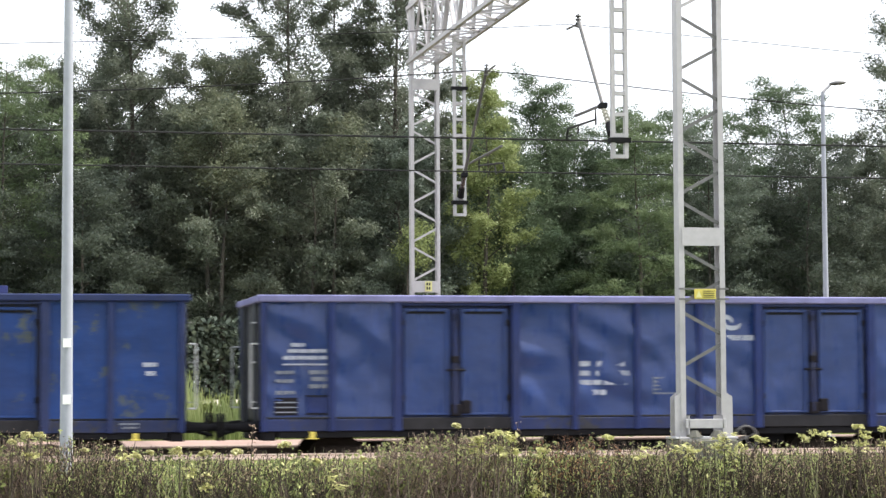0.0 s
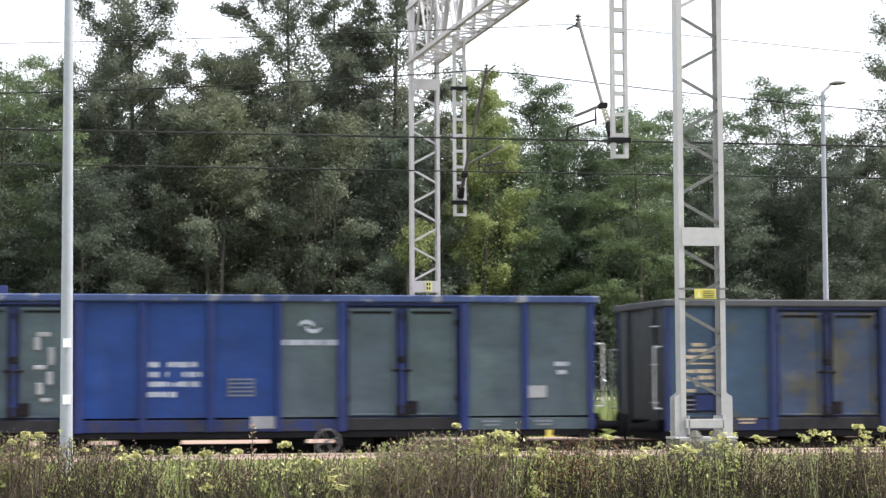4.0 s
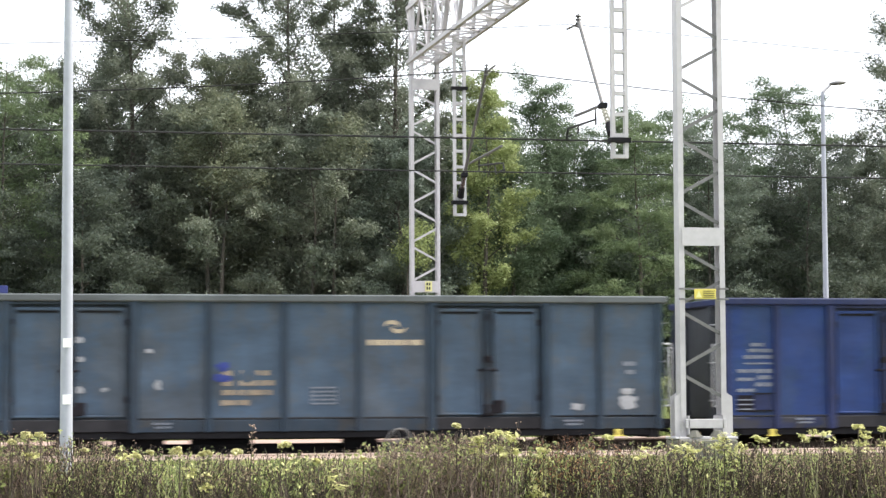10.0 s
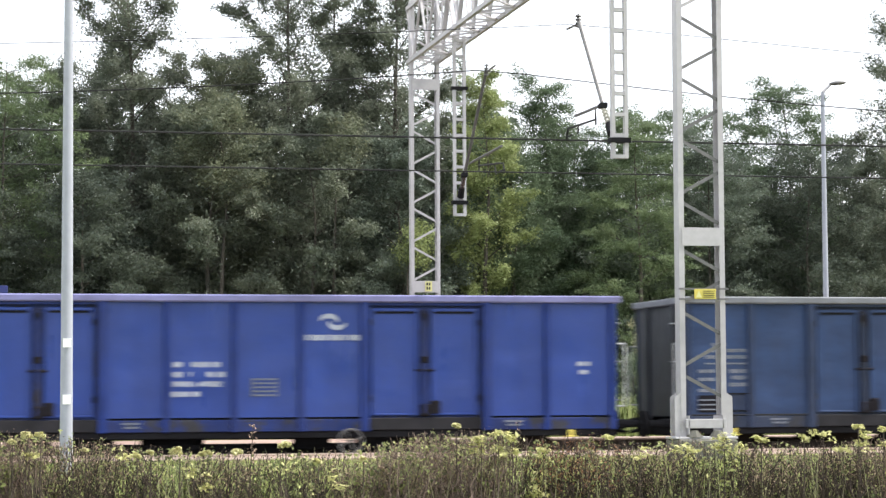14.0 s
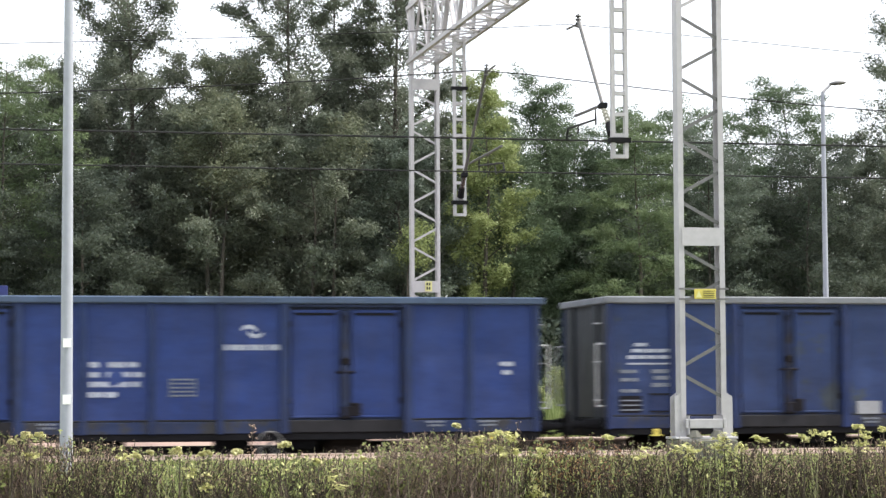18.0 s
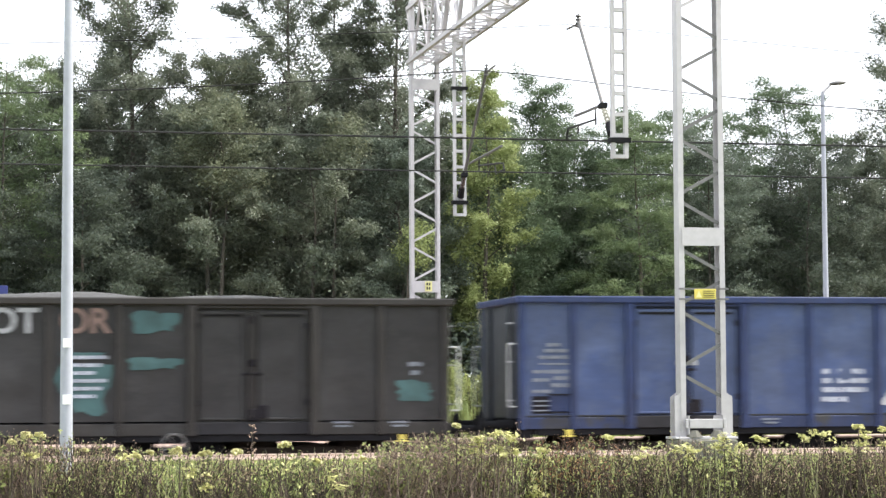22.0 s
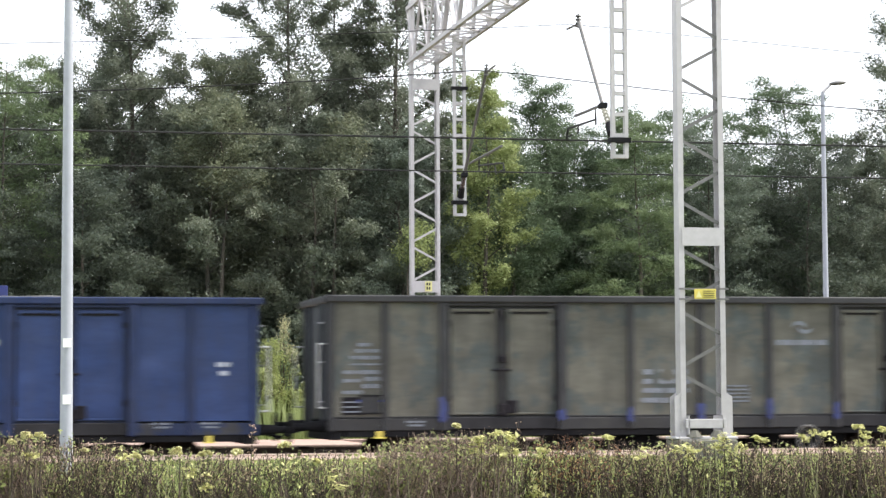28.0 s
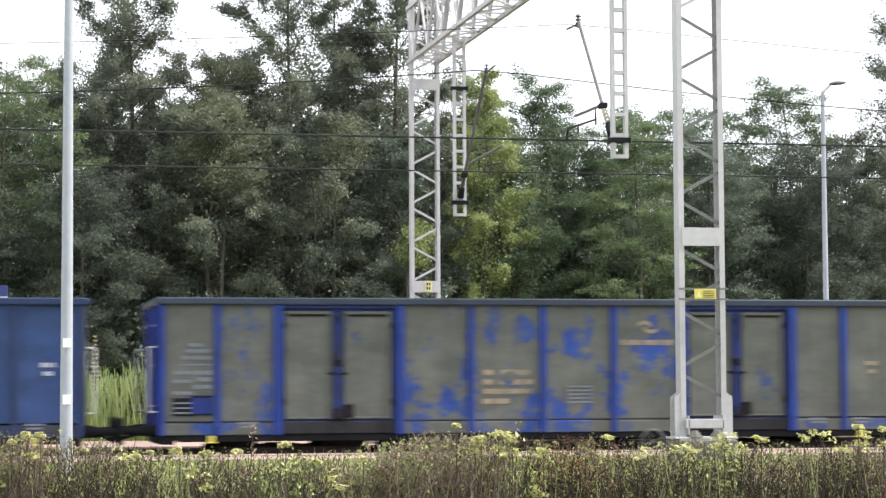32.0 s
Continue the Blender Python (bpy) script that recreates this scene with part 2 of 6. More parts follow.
def leaves(centres, size, rng, aspect=0.5, up=0.5, droop=0.25, vary=0.35):
    """Rhombic leaves round the given centres, each slightly folded."""
    n = len(centres)
    nor = rng.normal(size=(n, 3))
    nor[:, 2] = np.abs(nor[:, 2]) + up
    nor /= np.linalg.norm(nor, axis=1)[:, None]
    along = rng.normal(size=(n, 3))
    along[:, 2] -= droop
    along -= nor * (along * nor).sum(1)[:, None]
    along /= np.linalg.norm(along, axis=1)[:, None]
    side = np.cross(nor, along)
    s = size * (1 + vary * rng.uniform(-1, 1, (n, 1)))
    v = np.empty((n, 4, 3))
    v[:, 0] = centres - along * s * 0.5
    v[:, 1] = centres + side * s * aspect * 0.5 + nor * s * 0.08
    v[:, 2] = centres + along * s * 0.5
    v[:, 3] = centres - side * s * aspect * 0.5 + nor * s * 0.08
    return v


def ball_points(n, rng, flat=1.0):
    p = rng.normal(size=(n, 3))
    p /= np.linalg.norm(p, axis=1)[:, None]
    p *= rng.uniform(0.25, 1.0, (n, 1)) ** 0.6
    p[:, 2] *= flat
    return p


# ---- ground, tracks and platforms ----
PROFILE = [(-1500, 0.0), (-60, 0.0), (-24, 0.0), (-20, 0.12), (-14, 0.4), (-4.3, 0.55), (-4.2, -0.5), (-1.0, -0.55), (6, -0.55), (12.0, -0.5), (12.1, 0.5), (14, 0.55), (20, 0.85), (28, 1.25), (36, 1.6), (60, 1.9), (150, 2.0), (2500, 2.0)]


def ground_z(y):
    return float(np.interp(y, [p[0] for p in PROFILE], [p[1] for p in PROFILE]))


def build_ground():
    bm = bmesh.new()
    xs = [-2500, -400, -80] + list(range(-30, 61, 3)) + [120, 400, 2500]
    ys = [p[0] for p in PROFILE]
    ys = sorted(set(ys + list(range(-34, -5, 2)) + list(range(16, 60, 2))))
    grid = []
    for y in ys:
        row = []
        for x in xs:
            z = ground_z(y)
            if -60 < y < -6 or 13 < y < 100:
                z += 0.07 * noise.noise((x * 0.35, y * 0.35, 3.0))
            row.append(bm.verts.new((x, y, z)))
        grid.append(row)
    for a, b in zip(grid, grid[1:]):
        for i in range(len(xs) - 1):
            bm.faces.new((a[i], a[i + 1], b[i + 1], b[i]))
    g = part("ground", bm, GRASS_GROUND, None)
    tagged(g, "grassy ground rising behind the station", "ground", kind="structure")
    # sandy track along the foot of the wood
    bm = bmesh.new()
    prev = None
    for i in range(0, 41):
        x = -30 + i * 2.5
        w = 0.25 * noise.noise((x * 0.3, 1, 1))
        cur = [bm.verts.new((x, y + w, ground_z(y + w) + 0.11)) for y in (25.5, 27.2, 29.0)]
        if prev:
            bm.faces.new((prev[0], cur[0], cur[1], prev[1]))
            bm.faces.new((prev[1], cur[1], cur[2], prev[2]))
        prev = cur
    tagged(part("road", bm, SAND_ROAD, None), "pale sandy track along the edge of the wood", "road", kind="structure")


def build_platform(name, y0, y1, z, surface, label, edge_low, slab, x0=-60, x1=80):
    # the wall stands back under the overhanging edge slabs
    back = (y0 + 0.4, y1) if edge_low else (y0, y1 - 0.4)
    bm = boxes((x0, x1, back[0], back[1], -0.6, z - 0.05))
    # far wall colour holds soot and the shade beneath the edge slabs
    p = part(name, bm, SHADED_SOOTY_CONCRETE if edge_low else CONCRETE, None)
    tagged(p, label, "platform", kind="structure")
    lip = (y0, y0 + 0.75) if edge_low else (y1 - 0.75, y1)
    sl = None
    for i in range(40):
        if not x0 <= -6 + i < x1:
            continue
        if sl is None:
            sl = part("edge_slab", boxes((0.005, 0.995, lip[0] - 0.06, lip[1], z - 0.02, z + 0.02), bevel=0.008), slab, p)
            o = sl
        else:
            o = sl.copy()
            scene.collection.objects.link(o)
        o.location.x = -6 + i
    inner = (lip[1] + 0.01, y1) if edge_low else (y0, lip[0] - 0.01)
    bm = boxes((x0, x1, inner[0], inner[1], z - 0.05, z + 0.005))
    part("paving", bm, surface, p)
    return p


def build_track(y, tone):
    bed = bmesh.new()
    rng = np.random.default_rng(int(y * 10) + 3)
    prev = None
    for i in range(0, 141):
        x = -40 + i
        cur = [bed.verts.new((x, y + dy, z + rng.uniform(-0.025, 0.025))) for dy, z in ((-1.65, -0.45), (-1.4, -0.22), (-0.5, -0.2), (0.5, -0.2), (1.4, -0.22), (2.3, -0.45))]
        if prev:
            for k in range(5):
                bed.faces.new((prev[k], cur[k], cur[k + 1], prev[k + 1]))
        prev = cur
    t = part("ballast_bed", bed, BALLAST, None)
    tagged(t, "dark ballast bed of a railway track", "ballast", kind="structure")
    sl = None
    for i in range(60):
        if sl is None:
            sl = part("sleeper", boxes((-0.13, 0.13, y - 1.25, y + 1.25, -0.34, -0.16), bevel=0.02), WOOD, t)
            o = sl
        else:
            o = sl.copy()
            scene.collection.objects.link(o)
        o.location.x = -6 + i * 0.6
    for s in (-1, 1):
        c = y + s * 0.7525
        bm = boxes((-60, 90, c - 0.036, c + 0.036, -0.04, 0), (-60, 90, c - 0.009, c + 0.009, -0.14, -0.03), (-60, 90, c - 0.07, c + 0.07, -0.16, -0.14))
        r = part("rail", bm, RAIL, None)
        tagged(r, "brown steel rail with a worn running surface", "rail", "rails", "structure")


build_ground()
build_platform("platform_near", -4.2, -1.68, 0.6, PAVER_ROSE, "station platform paved in sandy blocks, concrete edge", False, PAVER_ROSE)
build_platform("platform_far", 6.3, 12.05, 0.55, PAVER_PINK, "station platform paved in pinkish blocks, concrete edge", True, PAVER_ROSE, x1=8)
build_platform("platform_far", 10.3, 12.05, 0.55, PAVER_PINK, "narrow set-back end of the pinkish paved platform", True, PAVER_ROSE, x0=8.004)
# added dark slab that stands in for the shade below the train
bm = boxes((8, 80, 6.2, 10.65, -0.6, -0.22))
tagged(part("track_shoulder", bm, BALLAST, None), "dark gravel slab giving the shade between the platforms", "gravel", kind="structure")
build_track(0.0, 0)
build_track(4.6, 0)


# ---- overhead line: portal, hangers, cantilevers, wires ----
PX = 10.21


def lace(bm, xa, za, xb, zb, y, w):
    """A flat bar in the plane y."""
    d = Vector((xb - xa, 0, zb - za)).normalized()
    p = Vector((-d.z, 0, d.x)) * w / 2
    front = [bm.verts.new(Vector((x, y, z)) + k * p) for x, z, k in ((xa, za, -1), (xb, zb, -1), (xb, zb, 1), (xa, za, 1))]
    back = [bm.verts.new(v.co + Vector((0, 0.012, 0))) for v in front]
    bm.faces.new(front)
    bm.faces.new(back[::-1])
    for k in range(4):
        bm.faces.new((front[k], back[k], back[(k + 1) % 4], front[(k + 1) % 4]))
    bmesh.ops.recalc_face_normals(bm, faces=bm.faces)
    return bm


def lattice(parent, x0, x1, y, z0, z1, step=0.89, w=0.048, flip=False):
    """Zigzag bracing in one face of a mast, from the top down."""
    z, k = z1, flip
    while z - 0.31 > z0:
        a, b = (x1, x0) if k else (x0, x1)
        # lower braces of the near mast: shade put in as darker steel
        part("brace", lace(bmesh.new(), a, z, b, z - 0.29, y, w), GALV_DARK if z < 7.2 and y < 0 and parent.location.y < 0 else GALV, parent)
        z -= step / 2
        k = not k


def build_mast(y, top, plates, base, name_plate, low):
    m = thing("catenary_mast", "pale grey steel lattice mast of the portal", "mast", "portal masts", pose(PX, y, 0))
    for s in (-1, 1):
        # channel section, open towards the mast's axis
        prof = [(0.262, -0.11), (0.34, -0.11), (0.34, 0.11), (0.262, 0.11), (0.262, 0.098), (0.328, 0.098), (0.328, -0.098), (0.262, -0.098)]
        bm = bmesh.new()
        ring = [[bm.verts.new((s * px, py, z)) for px, py in prof] for z in (base, top)]
        for k in range(8):
            bm.faces.new((ring[0][k], ring[0][(k + 1) % 8], ring[1][(k + 1) % 8], ring[1][k]))
        bmesh.ops.recalc_face_normals(bm, faces=bm.faces)
        part("column", bm, GALV, m)
        for dims in ((*sorted((s * 0.29, s * 0.43)), -0.104, -0.092, base, base + 0.66), (*sorted((s * 0.29, s * 0.43)), 0.092, 0.104, base, base + 0.66), (*sorted((s * 0.245, s * 0.257)), -0.21, 0.2, base, base + 0.3)):
            bm = boxes(dims)
            for v in bm.verts:
                if v.co.z > base + 0.55 and abs(v.co.x) > 0.4:
                    v.co.z -= 0.1
            part("gusset", bm, GALV, m)
    for face in (-0.09,):
        edges = sorted(plates + [base + 0.2, top])
        for lo, hi in zip(edges, edges[1:]):
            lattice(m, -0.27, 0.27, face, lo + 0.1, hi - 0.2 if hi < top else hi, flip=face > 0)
    for z in plates:
        part("batten_plate", boxes((-0.3, 0.3, -0.122, -0.112, z - 0.13, z + 0.13)), GALV, m)
    part("foot_plate", boxes((-0.3, 0.3, -0.21, -0.17, base + 0.12, base + 0.25), (-0.46, 0.46, -0.24, 0.24, base - 0.03, base), bevel=0.005), GALV, m)
    for s in (-1, 1):
        bm = bmesh.new()
        rod(bm, (s * 0.17, -0.18, base), (s * 0.17, -0.18, base + 0.09), 0.12, 0.05, 6)
        part("anchor_cover", bm, FOUNDATION, m)
    f = boxes((-0.44, 0.44, -0.3, 0.3, low, base - 0.03), bevel=0.03)
    part("foundation", f, FOUNDATION, m)
    # warning sign held by two straps
    zs = 2.97
    part("strap", boxes((-0.37, 0.37, -0.19, -0.165, zs + 0.06, zs + 0.085), (-0.37, 0.37, -0.19, -0.165, zs - 0.085, zs - 0.06)), GALV_DARK, m)
    sg = part("warning_sign", boxes((-0.15, 0.17, -0.2, -0.192, zs - 0.07, zs + 0.07)), YELLOW, m, "yellow warning plate")
    rows = [(-0.02, 0.15, -0.205, -0.2, zs + dz - 0.005, zs + dz + 0.005) for dz in (0.04, 0.01, -0.02, -0.045)]
    tagged(part("lettering", boxes(*rows), BLACK, sg), kind="stuff")
    bm = bmesh.new()
    tri = [bm.verts.new(p) for p in ((-0.13, -0.204, zs - 0.05), (-0.04, -0.204, zs - 0.05), (-0.085, -0.204, zs + 0.045))]
    bm.faces.new(tri)
    part("hazard_triangle", bm, PALE_YELLOW, sg)
    if name_plate:
        sg = part("number_plate", boxes((-0.03, 0.13, -0.175, -0.167, name_plate - 0.11, name_plate + 0.12)), PALE_YELLOW, m, "pale yellow plate with dark figures")
        tagged(part("lettering", boxes(*[(x, x + 0.035, -0.18, -0.175, name_plate + z, name_plate + z + 0.06) for x in (0.0, 0.055) for z in (0.03, -0.07)]), BLACK, sg), kind="stuff")
    return m


build_mast(-7.2, 10.5, [3.79], 0.95, None, 0.2)
build_mast(12.2, 10.6, [4.0, 8.65], 0.92, 4.0, -0.2)


def build_gantry():
    g = thing("portal_beam", "pale grey lattice girder spanning the tracks", "girder", m=pose(PX, 0, 0))
    lo, hi = 9.2, 10.45
    for x in (-0.33, 0.33):
        for z in (lo, hi):
            part("chord", boxes((x - 0.04, x + 0.04, -7.5, 12.5, z - 0.045, z + 0.045)), GALV, g)
    n = 26
    step = 20.0 / n
    for x in (-0.33, 0.33):
        for i in range(n):
            a, b = -7.5 + i * step, -7.5 + (i + 1) * step
            part("brace", bar(bmesh.new(), (x, a if i % 2 else b, lo), (x, b if i % 2 else a, hi), 0.05, 0.05), GALV, g)
            if i % 2:
                part("strut", bar(bmesh.new(), (x, a, lo), (x, a, hi), 0.03, 0.03), GALV, g)
    for z in (lo, hi):
        for i in range(n):
            a, b = -7.5 + i * step, -7.5 + (i + 1) * step
            s = 1 if i % 2 else -1
            part("cross_brace", bar(bmesh.new(), (-0.33 * s, a, z), (0.33 * s, b, z), 0.035, 0.035), GALV, g)
            part("cross_bar", bar(bmesh.new(), (-0.33, a, z), (0.33, a, z), 0.035, 0.035), GALV, g)


build_gantry()


def insulator(bm, a, b, r=0.06, n=7):
    a, b = Vector(a), Vector(b)
    rod(bm, a, b, 0.02)
    for i in range(n):
        c = a.lerp(b, (i + 0.5) / n)
        d = (b - a).normalized() * 0.012
        rod(bm, c - d, c + d, r, r * 0.75, 10)


def build_hanger(y, side, foot, joint, head, reg, arm, dark):
    """A ladder-like strut that hangs from the portal, with its cantilever; its points are distances from the strut and heights."""
    h = thing("hanging_strut", "pale grey ladder-like strut hanging from the portal", "strut", "hanging struts", pose(PX, y, 0))
    for s in (-1, 1):
        part("upright", boxes((s * 0.108 - 0.03, s * 0.108 + 0.03, -0.05, 0.05, 5.33, 9.2)), GALV, h)
    z = 5.36
    while z < 9.15:
        part("rung", boxes((-0.08, 0.08, -0.045, 0.045, z - 0.03, z + 0.03)), GALV, h)
        z += 0.34
    c = thing("cantilever", "grey tubular cantilever carrying the overhead wires", "cantilever", "cantilevers", pose(PX, y, 0))

    def at(d, z, dx=0.0):
        return (dx, d * side, z)

    (f0, z0), (f1, z1), (f2, z2) = foot, joint, head
    bm = bmesh.new()
    insulator(bm, at(f0, z0), at(f1, z1), 0.055, 6)
    part("insulator", bm, INSULATOR if dark else PORCELAIN, c, "ribbed insulator")
    bm = bmesh.new()
    rod(bm, at(f0 - 0.12, z0 - 0.12), at(f0 + 0.04, z0 + 0.06), 0.075, 0.06, 10)
    part("foot_joint", bm, IRON, c)
    bm = bmesh.new()
    rod(bm, at(f1, z1), at(f2, z2), 0.034)
    part("diagonal_tube", bm, GALV_DARK, c)
    part("tube_collar", boxes((-0.06, 0.06, f1 * side - 0.09, f1 * side + 0.09, z1 - 0.05, z1 + 0.05), bevel=0.015), IRON, c)
    part("clamp", boxes((-0.17, 0.17, -0.09, 0.09, 5.58, 5.66)), IRON, c)
    part("clamp", boxes((-0.17, 0.17, -0.09, 0.09, 8.03, 8.1)), IRON, c)
    bm = bmesh.new()
    insulator(bm, at(f2, z2 - 0.12), at(f2 + 0.02, z2 + 0.12), 0.06, 4)
    rod(bm, at(f2, z2 - 0.05), (0.0, f2 * side + 0.75 * side, z2 - 0.02), 0.02)
    part("messenger_clamp", bm, GALV_DARK, c)
    bm = bmesh.new()
    rod(bm, at(*reg[0]), at(*reg[1]), 0.028)
    part("registration_tube", bm, GALV_DARK, c)
    bm = bmesh.new()
    (a0, b0), (a1, b1) = arm
    rod(bm, at(a0, b0, 0.03), at(a1, b1, 0.03), 0.02)
    rod(bm, at(a0, b0 - 0.1, 0.03), at(a0 + 0.02, b0 + 0.18, 0.03), 0.016)
    rod(bm, at(a1, b1, 0.03), at(a1 + 0.1, b1 - 0.2, 0.03), 0.018)
    rod(bm, at(a1 - 0.7, b1, 0.03), at(a1 - 0.62, b1 - 0.17, 0.03), 0.016)
    rod(bm, at(a1 - 0.25, b1 - 0.14, 0.03), at(a1 + 0.12, b1 - 0.14, 0.03), 0.016)
    part("steady_arm", bm, WIRE, c)


build_hanger(-3.3, 1, (0.54, 5.9), (0.92, 6.3), (2.35, 7.95), ((0.92, 6.32), (2.6, 6.34)), ((1.45, 6.14), (3.2, 6.19)), False)
build_hanger(8.5, -1, (0.19, 5.86), (0.47, 6.17), (2.55, 8.1), ((0.98, 6.36), (3.8, 6.41)), ((1.7, 6.24), (3.8, 6.08)), True)


def build_wire(name, f, r, label, dz=0.0):
    bm = bmesh.new()
    rings = []
    for x in range(-20, 51, 1):
        c = f(x)
        rings.append([bm.verts.new((x, c[1] + r * math.cos(k * 1.2566), c[2] + r * math.sin(k * 1.2566))) for k in range(5)])
    for p, q in zip(rings, rings[1:]):
        for k in range(5):
            bm.faces.new((p[k], q[k], q[(k + 1) % 5], p[(k + 1) % 5]))
    w = part(name, bm, WIRE, None)
    tagged(w, label, "wire", "overhead wires")


def sagging(y, top, slope, rise):
    def f(x):
        d = abs(x - PX)
        return (x, y, top - slope * d + rise * d * d)
    return f


build_wire("contact_wire", lambda x: (x, 0.0, 6.0), 0.0165, "taut dark contact wire over the nearer track")
build_wire("contact_wire", lambda x: (x, 4.6, 5.89), 0.0145, "taut dark contact wire over the farther track")
build_wire("messenger_wire", sagging(-0.95, 7.9, 0.077, 0.0014), 0.0075, "thin sagging messenger wire over the nearer track")
build_wire("messenger_wire", sagging(5.9, 8.1, 0.1, 0.0027), 0.0125, "thin sagging messenger wire over the farther track")


# ---- street lamps of the platforms, station sign ----
def build_lamp(x, y, h, r0, r1, foot, arm, label):
    m = thing("street_lamp", label, "lamp", "platform lamps", pose(x, y, 0))
    bm = bmesh.new()
    rod(bm, (0, 0, foot), (0, 0, h), r0, r1, 20)
    bm.normal_update()
    bmesh.ops.delete(bm, geom=[f for f in bm.faces if abs(f.normal.z) > 0.5], context="FACES")
    smooth(part("pole", bm, POLE, m))
    bm = bmesh.new()
    rod(bm, (0, 0, h), (0.2 * arm, 0, h + 0.19), r1 * 0.8, r1 * 0.6, 10)
    part("arm", bm, GALV, m)
    bm = bmesh.new()
    bmesh.ops.create_uvsphere(bm, u_segments=16, v_segments=8, radius=0.5, matrix=Matrix.Translation((0.36 * arm, 0, h + 0.22)) @ Matrix.Rotation(radians(-6 * arm), 4, "Y") @ Matrix.Diagonal((0.42, 0.24, 0.1, 1)))
    part("lamp_head", bm, GALV_DARK, m)
    bm = bmesh.new()
    rod(bm, (0, 0, foot), (0, 0, foot + 0.03), r0 * 2.2, r0 * 2.2, 16)
    part("foot_flange", bm, GALV, m)
    return m


lamp = build_lamp(1.2, -9.4, 8.9, 0.082, 0.045, 0.42, 1, "tall grey tapered lamp post with small white stickers")
for z, hh in ((2.23, 0.055), (1.53, 0.06)):
    part("sticker", boxes((-0.05, 0.05, -0.088, -0.078, z - hh, z + hh)), WHITE, lamp, "white sticker")
build_lamp(18.66, 9.0, 8.25, 0.072, 0.045, 0.55, 1, "tall grey tapered lamp post with a flat curved head")
post = build_lamp(21.0, 8.2, 7.0, 0.06, 0.05, 0.55, 1, "grey lamp post beside the trees")
sign = thing("station_sign", "dark blue platform sign with a white arrow panel", "sign", m=pose(0.68, 9.5, 0))
part("panel", boxes((-1.2, 0.12, -0.03, 0.03, 3.37, 3.85), bevel=0.01), SIGN_BLUE, sign)
part("arrow_panel", boxes((-0.7, 0.115, -0.036, -0.03, 3.385, 3.62)), WHITE, sign)
part("arrow", boxes((-0.15, 0.02, -0.042, -0.036, 3.505, 3.535), (-0.02, 0.03, -0.042, -0.036, 3.49, 3.55)), BLACK, sign)
for x in (-1.1, -0.1):
    part("post", boxes((x - 0.03, x + 0.03, 0.03, 0.09, 0.55, 3.9)), GALV, sign)


# ---- open goods wagons ----
L = 12.98
# post positions of the three kinds of body: short, even and long middle panels
BODY_SHORT = [0.10, 1.23, 2.32, 4.33, 5.35, 6.45, 7.55, 8.60, 10.66, 11.70, 12.84]
BODY_EVEN = [0.10, 1.05, 2.07, 4.07, 5.25, 6.36, 7.48, 8.64, 10.65, 11.75, 12.84]
BODY_LONG = [0.10, 1.0, 1.99, 4.02, 5.22, 6.46, 7.69, 8.91, 10.87, 11.81, 12.84]
FACE = 1.36
SILL, RIM_LOW, RIM_TOP = 1.2, 3.08, 3.2


def sheet(bm, x0, x1, y, z0, z1, nx, nz, amp, seed):
    """A slightly buckled steel sheet in the plane y."""
    g = []
    for j in range(nz + 1):
        row = []
        for i in range(nx + 1):
            u, v = i / nx, j / nz
            e = math.sin(math.pi * u) * math.sin(math.pi * v)
            x, z = x0 + u * (x1 - x0), z0 + v * (z1 - z0)
            d = amp * e * (noise.noise((x * 1.7, seed, z * 1.9)) + 0.4 * noise.noise((x * 4.1, seed + 5, z * 3.7)))
            row.append(bm.verts.new((x, y + d, z)))
        g.append(row)
    flip = y > 0
    for a, b in zip(g, g[1:]):
        for i in range(nx):
            f = (a[i], a[i + 1], b[i + 1], b[i])
            bm.faces.new(f[::-1] if flip else f)


